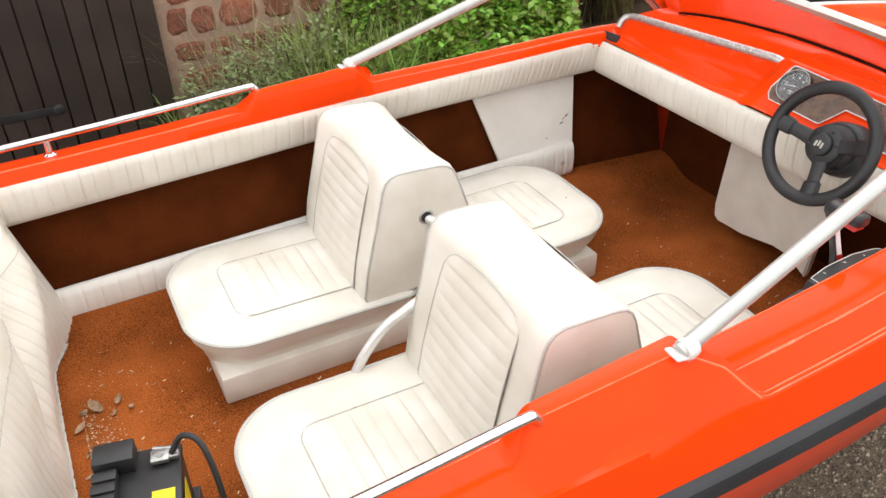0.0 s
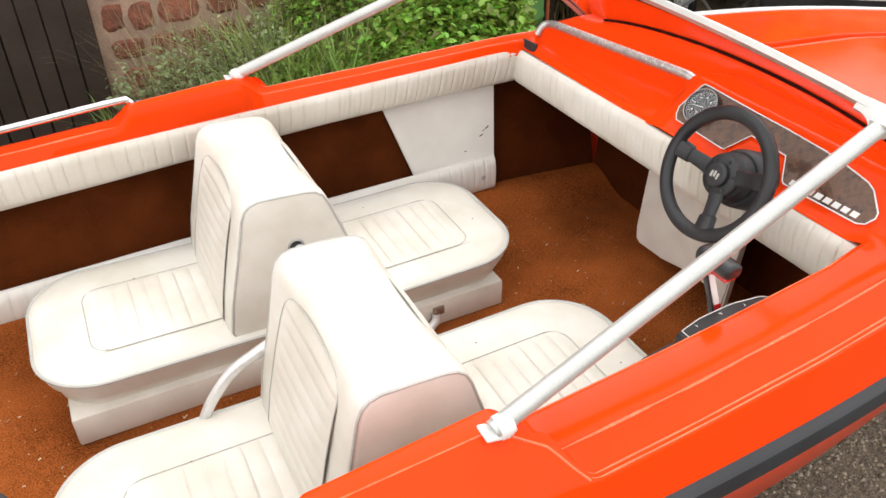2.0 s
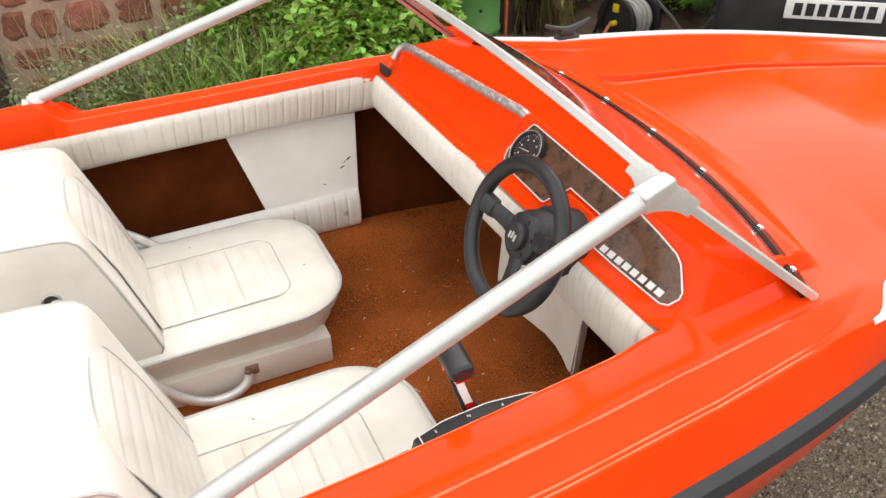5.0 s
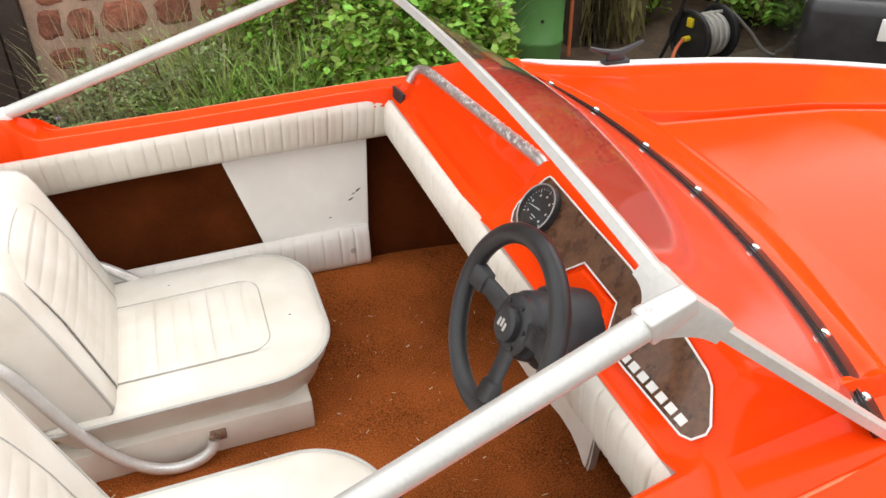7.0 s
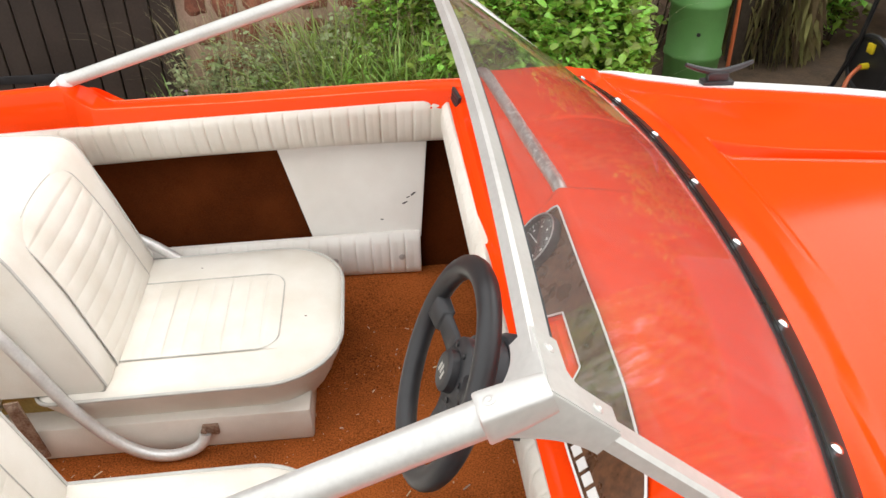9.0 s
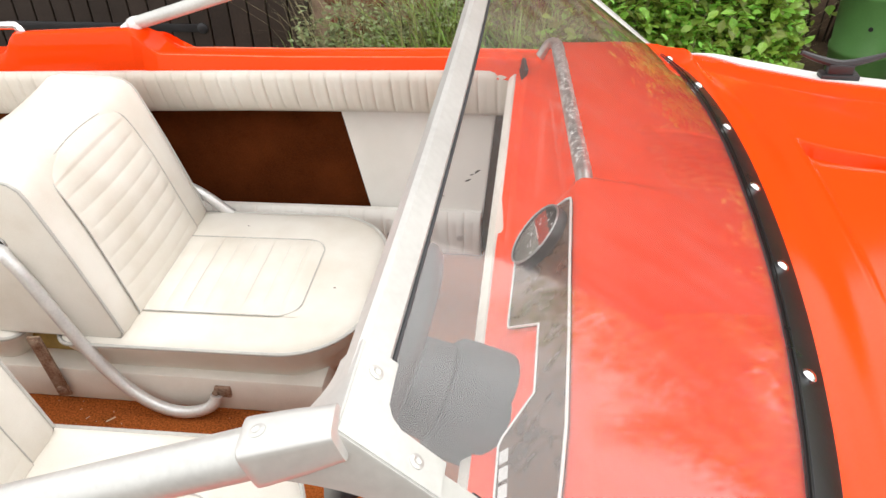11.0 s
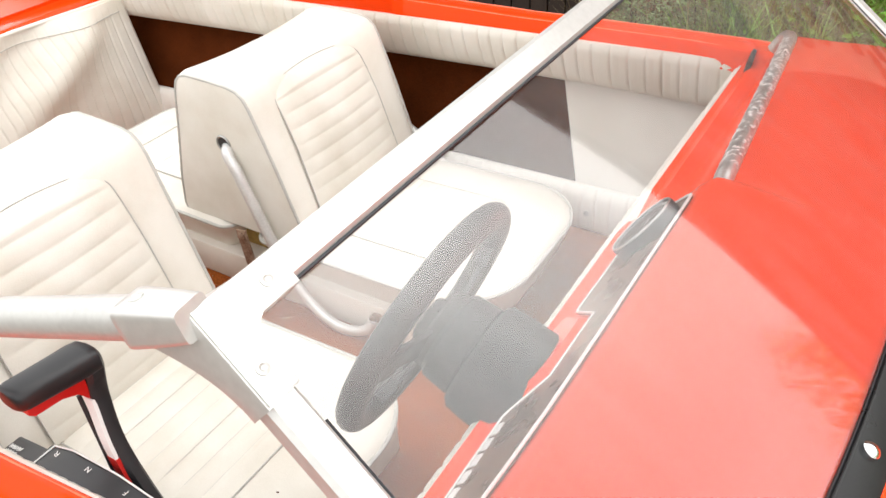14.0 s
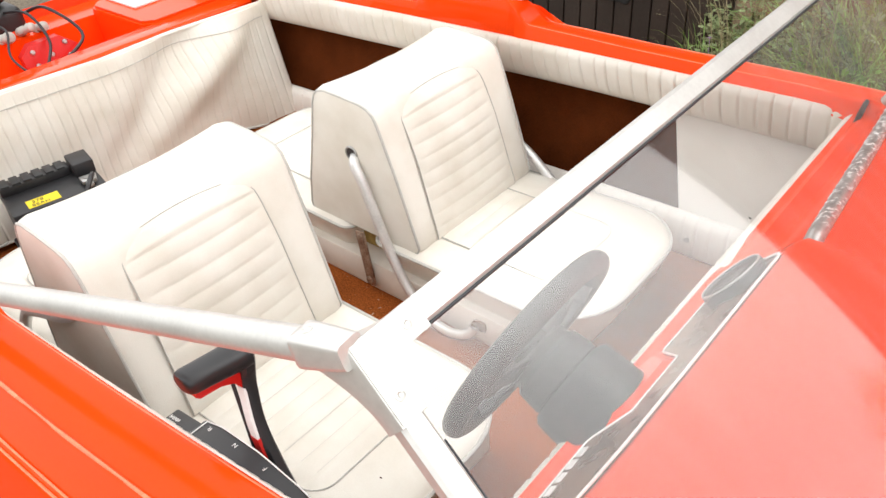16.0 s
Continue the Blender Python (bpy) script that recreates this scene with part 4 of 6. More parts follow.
WC, WA = Vector((0.855, -0.353, 1.327)), Vector((-0.92, 0.0, 0.39)).normalized()
WX, WY = Vector((0, -1, 0)), Vector((0.39, 0, 0.92)).normalized()


def on_wheel(r, deg, h=0.0):
    t = radians(deg)
    return WC + (WX * math.cos(t) + WY * math.sin(t)) * r + WA * h


def make_wheel():
    w = thing("steering_wheel", "black three-spoke sports steering wheel on a fat column boot", "steering wheel")
    bm = bmesh.new()
    n = 64
    secs = [[on_wheel(0.1425 + 0.0172 * math.cos(q), 360 * i / n, 0.021 + 0.0155 * math.sin(q)) for q in [2 * math.pi * k / 14 for k in range(14)]] for i in range(n + 1)]
    rings(bm, secs, caps=False)
    bmesh.ops.remove_doubles(bm, verts=bm.verts, dist=1e-5)
    part("rim", bm, LEATHER, w, "thick black padded rim")
    for deg in (176, 17, 287):
        bm = bmesh.new()
        secs = []
        for r, hw, h, th in ((0.02, 0.024, 0.0, 0.006), (0.06, 0.02, 0.003, 0.005), (0.095, 0.018, 0.01, 0.006), (0.097, 0.022, 0.01, 0.011), (0.13, 0.024, 0.018, 0.012), (0.14, 0.03, 0.021, 0.012)):
            t = Vector(WX * -math.sin(radians(deg)) + WY * math.cos(radians(deg)))
            c = on_wheel(r, deg, h)
            secs.append([c + t * a * hw + WA * b * th for a, b in ((-1, -0.6), (-0.8, 1), (0.8, 1), (1, -0.6))])
        rings(bm, secs)
        bmesh.ops.bevel(bm, geom=bm.edges[:], offset=0.002, segments=1, affect="EDGES")
        part("spoke", bm, BLACK, w)
    bm = bmesh.new()
    spin(bm, [(0.05, -0.012), (0.05, 0.003), (0.046, 0.007), (0.03, 0.009), (0.029, 0.02), (0.025, 0.0235), (0.02, 0.024)], WC, WA, 32)
    hub = part("hub", bm, BLACK, w)
    for k in range(6):
        bm = bmesh.new()
        spin(bm, [(0.0042, 0.006), (0.0042, 0.0105), (0.002, 0.011)], on_wheel(0.0385, 60 * k + 15), WA, 10)
        part("hub_bolt", bm, BLACK, hub)
    bm = bmesh.new()
    for k in range(3):
        x = -0.009 + 0.009 * k
        q = [(x - 0.003, -0.009 + 0.003 * (k == 1)), (x + 0.003, -0.009 + 0.003 * (k == 1)), (x + 0.004, 0.009 - 0.003 * (k != 1)), (x - 0.002, 0.009 - 0.003 * (k != 1))]
        bm.faces.new([bm.verts.new(WC + WX * a + WY * b + WA * 0.0246) for a, b in q])
    part("badge_mark", bm, HOSE_GREY, hub, "small pale badge on the hub", flat=True)
    bm = bmesh.new()
    spin(bm, [(0.05, -0.008), (0.056, -0.014), (0.0585, -0.044), (0.0585, -0.0465), (0.056, -0.048), (0.056, -0.0495), (0.063, -0.05), (0.069, -0.056), (0.071, -0.075), (0.0725, -0.14)], WC, WA, 32)
    part("column_boot", bm, RUBBER, w, "black ribbed steering column boot")


make_wheel()


# ---- throttle control ----
def make_throttle():
    t = thing("throttle_control", "black gear and throttle box with red-trimmed lever", "throttle lever")
    prof = [(0.40, 1.1), (0.4, 1.184), (0.41, 1.194), (0.478, 1.206), (0.484, 1.2), (0.49, 1.224), (0.54, 1.243), (0.62, 1.249), (0.7, 1.238), (0.77, 1.207), (0.8, 1.17), (0.8, 1.1)]
    y0, y1 = -0.738, -0.652
    bm = bmesh.new()
    rings(bm, [[(x, y, z - e) for x, z in prof] for y, e in ((y0, 0.003), (y0 + 0.003, 0), (y1 - 0.004, 0), (y1 - 0.001, 0.0015), (y1, 0.004))])
    part("box", bm, BLACK, t, "black control box with a curved quadrant")
    bm = bmesh.new()
    line = [(x, lerp(prof[5:], x) + 0.001) for x in [0.498 + 0.013 * i for i in range(22)]]
    for yy in (-0.692, -0.655):
        tube(bm, [(x, yy, z) for x, z in line], 0.0011, 5)
    for q in (line[0], line[-1]):
        tube(bm, [(q[0], -0.692, q[1]), (q[0], -0.655, q[1])], 0.0011, 5)
    part("quadrant_lines", bm, WHITE, t, "white border line on the quadrant")
    for words, x in (("R", 0.525), ("N", 0.585), ("F", 0.645)):
        cu = bpy.data.curves.new("gear_letter", "FONT")
        cu.body, cu.size, cu.extrude = words, 0.009, 0.0002
        cu.materials.append(WHITE)
        tx = new("gear_letter", cu)
        tx.parent = t
        slope = math.degrees(math.atan((lerp(prof[5:], x + 0.01) - lerp(prof[5:], x - 0.01)) / 0.02))
        tx.matrix_local = pose(x, -0.663, lerp(prof[5:], x) + 0.0012, 0, -slope, 180)
        tagged(tx, "small white gear letter")
    bm = bmesh.new()
    for k in range(9):
        for j in range(3):
            box(bm, (0.42 + 0.0028 * k, -0.688 + 0.008 * j + 0.0006 * (k % 3), 0.0), (0.4212 + 0.0028 * k, -0.6818 + 0.008 * j - 0.001 * ((k + j) % 2), 0.0005))
    bmesh.ops.transform(bm, verts=bm.verts, matrix=pose(0, 0, 1.122, 0, -10, 0))
    part("rating_bars", bm, WHITE, t, "fine white print on the box end", flat=True)
    # lever: a broad curved arm that flares into its pivot
    path = curve_pts([(0.64, -0.636, 1.14), (0.615, -0.634, 1.195), (0.59, -0.629, 1.26), (0.575, -0.62, 1.315), (0.567, -0.614, 1.36)], 6)
    k = len(path) - 1
    bm = bmesh.new()
    secs = []
    for i, p in enumerate(path):
        u = i / k
        w, th = 0.03 - 0.022 * step(0, 0.55, u) + 0.01 * step(0.75, 1, u), 0.009 + 0.003 * step(0.6, 1, u)
        secs.append([p + Vector(o) for o in ((-w, -th * 0.7, 0), (-w * 0.7, -th, 0), (w * 0.7, -th, 0), (w, -th * 0.6, 0), (w, th * 0.6, 0), (w * 0.7, th, 0), (-w * 0.7, th, 0), (-w, th * 0.7, 0))])
    rings(bm, secs)
    part("lever_arm", bm, BLACK, t)
    bm = bmesh.new()
    secs = []
    for q, r in ((-0.697, 0.013), (-0.694, 0.0165), (-0.688, 0.0182), (-0.67, 0.0186), (-0.64, 0.0195), (-0.62, 0.0205), (-0.608, 0.0195), (-0.603, 0.014)):
        c = Vector((0.556 + 0.1 * (q + 0.704), q, 1.374 - 0.08 * (q + 0.704)))
        secs.append([c + Vector((math.copysign(abs(math.cos(a)) ** 0.75, math.cos(a)) * r * 1.12, 0, math.copysign(abs(math.sin(a)) ** 0.75, math.sin(a)) * r * 0.85)) for a in [2 * math.pi * j / 20 for j in range(20)]])
    rings(bm, secs)
    grip = part("grip", bm, LEATHER, t, "black moulded handgrip")
    bm = bmesh.new()
    secs = [[Vector((0.557 + 0.1 * (q + 0.704) + dx, q, 1.363 - 0.08 * (q + 0.704) + dz)) for dx, dz in ((-0.014, 0), (0.014, 0), (0.011, -d), (-0.011, -d))] for q, d in ((-0.69, 0.01), (-0.685, 0.015), (-0.655, 0.014), (-0.638, 0.02), (-0.628, 0.036))]
    rings(bm, secs)
    part("neutral_trigger", bm, RED, grip, "red lift-up trigger under the grip")
    bm = bmesh.new()
    secs = [[p + Vector((dx, dy, 0)) for dx, dy in ((-0.007, -0.0125), (0.007, -0.0125), (0.007, -0.008), (-0.007, -0.008))] for p in path[11:20]]
    rings(bm, secs)
    part("lever_strip", bm, WHITE, t, "white strip along the lever")
    bm = bmesh.new()
    secs = [[p + Vector((dx, dy, 0)) for dx, dy in ((-0.008, -0.013), (0.008, -0.013), (0.008, -0.008), (-0.008, -0.008))] for p in path[8:12]]
    rings(bm, secs)
    part("red_foot", bm, RED, t)
    bm = bmesh.new()
    tube(bm, [path[8] + Vector((-0.016, -0.012, 0)), path[19] + Vector((-0.013, -0.014, 0))], 0.003, 6)
    part("release_rod", bm, BLACK, t)


make_throttle()


# ---- seats ----
def rounded_rect(x0, x1, hy, rf, rb, n=8):
    """Plan outline, counter-clockwise; rf rounds the x1 end, rb the x0 end."""
    out = []
    for cx, cy, r, a0 in ((x1 - rf, hy - rf, rf, 0), (x0 + rb, hy - rb, rb, 90), (x0 + rb, -hy + rb, rb, 180), (x1 - rf, -hy + rf, rf, 270)):
        for i in range(n + 1):
            a = radians(a0 + 90 * i / n)
            out.append((cx + r * math.cos(a), cy + r * math.sin(a)))
    return out


def pleated(bm, place, nu, nv, count, depth, u_bow):
    """A quilted inset: rows of rolls along v."""
    def at(u, v):
        s = abs(math.sin(math.pi * count * (u + u_bow * (1 - (2 * v - 1) ** 2))))
        e = min(1, 12 * u, 12 * (1 - u), 12 * v, 12 * (1 - v))
        return place(u, v, (0.002 + depth * s ** 0.5) * e + 0.0003)
    grid(bm, nu, nv, at)


def make_seat(yc, flip, seed, tag, rise=0.0, lift=0.0):
    seat = thing("back_to_back_seat", tag, "seat", "back-to-back seats")
    seat.location = (0, yc, lift)
    rnd = random.Random(seed)
    # base box
    bm = bmesh.new()
    box(bm, (-0.655, -0.247, SOLE - lift), (0.578, 0.247, 0.79), 0.006)
    part("base", bm, VINYL_OLD, seat, "cream vinyl covered plinth")
    bm = bmesh.new()
    box(bm, (-0.1, -0.19, 0.79), (0.06, 0.19, 0.875), 0.004)
    part("foam_block", bm, FOAM, seat, "exposed yellowed foam under the backrest")
    for end in (1, -1):
        X0, X1 = (0.01, 0.655) if end > 0 else (0.07, 0.705)
        rows = []
        for k, (inset, z) in enumerate(((0.07, 0.763), (0.05, 0.766), (0.04, 0.778), (0.034, 0.795), (0.026, 0.812), (0.018, 0.83), (0.009, 0.85), (0.002, 0.866), (0.0, 0.873), (0.006, 0.8805), (0.022, 0.8865), (0.06, 0.891), (0.13, 0.8945))):
            ol = rounded_rect(X0 + inset, X1 - inset, 0.258 - inset, max(0.03, 0.165 - inset), max(0.015, 0.04 - inset * 0.3), 14)
            wob = [(0.011 * noise.noise(Vector((x * 7, y * 7, z * 34 + seed))) + 0.004 * noise.noise(Vector((x * 22, y * 22, z * 60 + seed)))) * step(0.868, 0.82, z) for x, y in ol]
            rows.append([(end * (x + w), y * (1 + w * 2), z + (0.012 * (x - X0) / (X1 - X0) if z > 0.85 else 0)) for (x, y), w in zip(ol, wob)])
        bm = bmesh.new()
        rings(bm, rows)
        cushion = part("cushion", bm, VINYL, seat, "cream vinyl cushion, creased and lightly stained")
        ol = rounded_rect(X0 - 0.001, X1 + 0.001, 0.259, 0.166, 0.04, 14)
        bm = bmesh.new()
        tube(bm, [(end * x, y, 0.8755 + 0.012 * (x - X0) / (X1 - X0)) for x, y in ol], 0.0046, 6, closed=True)
        part("piping", bm, PIPING, cushion)
        # quilted inset
        ix0, ix1, ih = X0 + 0.12, X1 - 0.14, 0.142

        def top(u, v, h):
            x, y = ix0 + (ix1 - ix0) * u, -ih - 0.02 + 2 * ih * v
            return (end * x, y, 0.8945 + 0.0122 * (x - X0) / (X1 - X0) + h - 0.0012)
        bm = bmesh.new()
        pleated(bm, top, 150, 14, 9, 0.006, 0.0)
        part("quilted_inset", bm, VINYL, cushion)
        bm = bmesh.new()
        for k in range(1, 9):
            tube(bm, [top(k / 9, 0.14 + 0.74 * q / 8, 0.0038) for q in range(9)], 0.0009, 5)
        part("stitching", bm, STITCH, cushion)
        bm = bmesh.new()
        ol = rounded_rect(ix0 - 0.04, ix1, ih, 0.05, 0.004)
        tube(bm, [(end * x, y - 0.02, 0.8955 + 0.012 * (x - X0) / (X1 - X0)) for x, y in ol], 0.0017, 5, closed=True)
        part("seam", bm, SEAM, cushion)
    for x, y, l in ((0.44, -0.038, 0.004), (0.278, -0.107, 0.003), (0.573, -0.061, 0.0045), (0.3, 0.17, 0.004), (-0.42, 0.12, 0.0035), (-0.53, -0.16, 0.003)):
        bm = bmesh.new()
        base = 0.8975 + 0.012 * (abs(x) - 0.03) / 0.64
        bm.faces.new([bm.verts.new((x + l * math.cos(a) * rnd.uniform(0.4, 1), y + 0.6 * l * math.sin(a) * rnd.uniform(0.4, 1), base)) for a in [k * 1.047 for k in range(6)]])
        bmesh.ops.solidify(bm, geom=bm.faces[:], thickness=0.003)
        part("dirt_spot", bm, CARPET_SIDE, seat, "small dark spot on the vinyl", flat=True)
    # backrest: a wedge with rounded shoulders
    prof = [(-0.232, 0.885), (-0.236, 0.90), (-0.222, 0.98), (-0.188, 1.12), (-0.163, 1.218), (-0.153, 1.242), (-0.138, 1.256), (-0.115, 1.262), (-0.05, 1.26), (0.01, 1.256), (0.036, 1.25), (0.054, 1.236), (0.066, 1.212),
            (0.108, 1.10), (0.15, 0.96), (0.168, 0.90), (0.162, 0.885)]
    cxp, czp = -0.035, 1.06
    secs = []
    for y, q in [(-0.243, 0.86), (-0.241, 0.93), (-0.233, 0.975)] + [(-0.215 + 0.043 * i, 1.0) for i in range(11)] + [(0.233, 0.975), (0.241, 0.93), (0.243, 0.86)]:
        mid = 1 - (y / 0.215) ** 2 if abs(y) < 0.215 else 0
        sec = []
        for x, z in prof:
            zz = czp + (z - czp) * (1 - (1 - q) * (0.5 if z > czp else 0.1))
            xx = cxp + (x - cxp) * (q if z > czp else 1 - (1 - q) * 0.7)
            if z > 1.2:
                zz += 0.004 + rise - 0.008 * mid
            if z > 1.08:
                xx -= math.copysign(0.009, x - cxp) * mid * step(1.08, 1.24, z)
            sec.append((xx, y, zz))
        secs.append(sec)
    bm = bmesh.new()
    rings(bm, secs)
    back = part("backrest", bm, VINYL, seat, "cream vinyl wedge backrest shared by both seats")
    for s in (1, -1):
        ring = [(cxp + (x - cxp) * (0.955 if z > czp else 0.972), s * 0.239, czp + (z - czp) * (0.99 if z > czp else 0.99) + rise * (z > 1.2)) for x, z in prof]
        bm = bmesh.new()
        tube(bm, ring, 0.0036, 6, closed=True)
        part("piping", bm, PIPING, back)
    for end in (-1, 1):
        fa = [p for p in prof if (p[0] < cxp) == (end < 0)]
        face = sorted([(z, x) for x, z in fa if 0.88 < z < 1.256])

        def front(u, v, h):
            z = 0.892 + (0.35 + rise) * u
            hw = 0.165 - 0.012 * u
            pull = 0.009 * (1 - min(1, ((2 * v - 1) * hw / 0.215) ** 2)) * step(1.08, 1.24, z)
            arch = 1 - 0.05 * max(0, u - 0.8) / 0.2 * (2 * v - 1) ** 2
            return (lerp(face, z - rise * u) + end * (h + 0.0028 - pull), -hw - 0.008 + 2 * hw * v, 0.892 + (z - 0.892) * arch)
        bm = bmesh.new()
        pleated(bm, front, 130, 20, 10, 0.0034, 0.02)
        part("quilted_inset", bm, VINYL, back)
        bm = bmesh.new()
        r0 = 0.12
        edge = [front(i / 20 * (1 - r0), 0, 0.0015) for i in range(21)] + [front(1 - r0 * (1 - math.sin(a)), r0 * (1 - math.cos(a)), 0.0015) for a in [math.pi / 2 * k / 6 for k in range(1, 7)]]
        edge += [front(1, r0 + (1 - 2 * r0) * j / 12, 0.0015) for j in range(1, 12)]
        edge += [front(1 - r0 * (1 - math.cos(a)), 1 - r0 * (1 - math.sin(a)), 0.0015) for a in [math.pi / 2 * k / 6 for k in range(7)]] + [front((1 - r0) * (1 - i / 20), 1, 0.0015) for i in range(1, 21)]
        tube(bm, edge, 0.0013, 5)
        part("seam", bm, SEAM, back)
    # struts and pivots
    for s in (1, -1):
        bm = bmesh.new()
        spin(bm, [(0.0215, -0.003), (0.0215, 0.0015), (0.019, 0.0035), (0.016, 0.002), (0.016, 0.0005)], (-0.035, s * 0.2435, 1.114), (0, s, 0), 24)
        part("pivot_ring", bm, DULL, seat, "worn metal ring round the pivot hole")
        # no real opening: a black disc puts the hole's shade into colour
        bm = bmesh.new()
        spin(bm, [(0.0161, 0.0), (0.0161, 0.0012)], (-0.035, s * 0.2435, 1.114), (0, s, 0), 24)
        part("pivot_hole", bm, BLACK, seat, "black disc painting the dark inside of the pivot hole")
        bm = bmesh.new()
        if flip > 0 and s < 0:
            run = [(-0.03, 0.236, 1.107), (-0.016, 0.256, 1.097), (0.008, 0.262, 1.062), (0.036, 0.265, 1.0), (0.062, 0.266, 0.935), (0.092, 0.268, 0.87), (0.132, 0.272, 0.805), (0.175, 0.276, 0.757), (0.222, 0.278, 0.726), (0.268, 0.278, 0.716), (0.312, 0.274, 0.722), (0.338, 0.268, 0.738), (0.345, 0.26, 0.755)]
        elif flip > 0:
            run = [(-0.03, 0.226, 1.103), (0.0, 0.246, 1.06), (0.05, 0.255, 1.0), (0.099, 0.26, 0.965), (0.152, 0.262, 0.932), (0.204, 0.262, 0.888), (0.246, 0.264, 0.846), (0.29, 0.266, 0.79), (0.32, 0.262, 0.75)]
        else:
            run = [(-0.036, 0.226, 1.103), (-0.07, 0.246, 1.085), (-0.14, 0.25, 1.06), (-0.223, 0.25, 1.025), (-0.285, 0.25, 0.992), (-0.342, 0.252, 0.924), (-0.375, 0.256, 0.852), (-0.395, 0.262, 0.79), (-0.4, 0.262, 0.745)]
        tube(bm, curve_pts([(x, s * y, z) for x, y, z in run], 6), 0.0132, 12)
        part("strut", bm, STRUT, seat, "bent grey steel strut")
        bm = bmesh.new()
        box(bm, (-0.018, -0.004, -0.014), (0.018, 0.006, 0.014), 0.003)
        spin(bm, [(0.007, 0.004), (0.007, 0.012), (0.004, 0.014)], (0.014, 0, 0.002), (0, 1, 0), 8)
        bmesh.ops.transform(bm, verts=bm.verts, matrix=pose(run[-1][0] + 0.012 * flip, s * 0.25, run[-1][2] + 0.004, 0, 0, 0 if s > 0 else 180))
        part("strut_bracket", bm, RUST, seat, "rusty bracket at the foot of the strut")
        bm = bmesh.new()
        box(bm, (-0.016, -0.003, -0.085), (0.016, 0.003, 0.085), 0.002)
        for zz in (-0.068, 0.068):
            spin(bm, [(0.012, 0.003), (0.012, 0.007), (0.006, 0.01)], (0, 0, zz), (0, s, 0), 10)
        bmesh.ops.transform(bm, verts=bm.verts, matrix=pose(-0.02, s * 0.258, 0.805, 0, -7, 0))
        part("hinge_link", bm, RUST, seat, "rusty flat steel hinge link")
    return seat


make_seat(0.386, 1, 3, "cream vinyl back-to-back seat with quilted insets, stained, port side", 0.002)
make_seat(-0.362, -1, 8, "cream vinyl back-to-back seat with quilted insets beside the helm", 0.02, 0.012)


# ---- loose things in the cockpit ----
def make_battery():
    b = thing("boat_battery", "black car battery with yellow label and one clamp", "battery")
    b.matrix_world = pose(-0.915, -0.255, SOLE + 0.022, 0, 0, -12)
    bm = bmesh.new()
    box(bm, (-0.1, -0.145, -0.018), (0.1, 0.145, 0.02), 0.004)
    part("tray", bm, BLACK, b, "black battery tray")
    bm = bmesh.new()
    box(bm, (-0.085, -0.13, 0.01), (0.085, 0.13, 0.165), 0.006)
    part("case", bm, BLACK, b)
    bm = bmesh.new()
    box(bm, (-0.088, -0.133, 0.165), (0.088, 0.133, 0.185), 0.005)
    part("lid", bm, BLACK, b)
    bm = bmesh.new()
    box(bm, (-0.088, -0.13, 0.185), (-0.04, 0.07, 0.212), 0.003)
    for k in range(6):
        box(bm, (-0.089, -0.125 + 0.032 * k, 0.212), (-0.039, -0.101 + 0.032 * k, 0.218), 0.002)
    box(bm, (-0.09, 0.072, 0.185), (-0.005, 0.133, 0.228), 0.004)
    part("folded_terminal_cover", bm, BLACK, b, "black ribbed terminal cover on the lid")
    bm = bmesh.new()
    box(bm, (0.0885, -0.06, 0.05), (0.0895, 0.06, 0.15))
    box(bm, (0.028, -0.085, 0.1852), (0.075, 0.005, 0.1862))
    lab = part("label", bm, YELLOW, b, "yellow printed battery label", flat=True)
    for words, px, py, size in (("578", 0.05, -0.07, 0.022), ("85AH", 0.071, -0.074, 0.021)):
        cu = bpy.data.curves.new("label_text", "FONT")
        cu.body, cu.size, cu.extrude = words, size, 0.0003
        tx = new("label_text", cu)
        cu.materials.append(BLACK)
        tx.parent = lab
        tx.matrix_local = pose(px, py, 0.1866, 0, 0, 90)
        tagged(tx, "black printed rating on the label")
    bm = bmesh.new()
    spin(bm, [(0.01, 0.185), (0.009, 0.205)], (0.045, 0.09, 0), (0, 0, 1), 12)
    box(bm, (0.025, 0.072, 0.19), (0.065, 0.108, 0.203), 0.004)
    box(bm, (0.06, 0.08, 0.188), (0.085, 0.1, 0.2), 0.003)
    spin(bm, [(0.006, 0), (0.006, 0.04)], (0.03, 0.115, 0.197), (1, -0.2, 0), 8)
    part("terminal_clamp", bm, DULL, b, "grey lead terminal clamp")
    bm = bmesh.new()
    tube(bm, curve_pts([(0.07, 0.09, 0.2), (0.1, 0.1, 0.235), (0.14, 0.07, 0.22), (0.165, 0.0, 0.12), (0.17, -0.08, 0.02), (0.18, -0.2, 0.008), (0.16, -0.45, 0.008)], 8), 0.007, 8)
    part("cable", bm, BLACK, b, "black battery cable")


make_battery()


def leaf_shape(bm, c, size, rz, curl, tilt=0.0):
    """A thin leaf, pointed at both ends and curled along and across."""
    m = Matrix.Translation(c) @ Euler((tilt, curl * 0.5, rz)).to_matrix().to_4x4()
    rows = []
    for i in range(6):
        u = i / 5
        w = 0.3 * math.sin(math.pi * (0.04 + 0.92 * u)) ** 0.8
        lift = curl * 0.5 * (u - 0.4) ** 2 * 2
        rows.append([bm.verts.new(m @ (Vector((u - 0.5, w * q, lift + curl * 0.5 * abs(q) ** 2 * w * 1.6)) * size)) for q in (-1, -0.5, 0, 0.5, 1)])
    for a, b in zip(rows, rows[1:]):
        for j in range(4):
            bm.faces.new((a[j], a[j + 1], b[j + 1], b[j]))


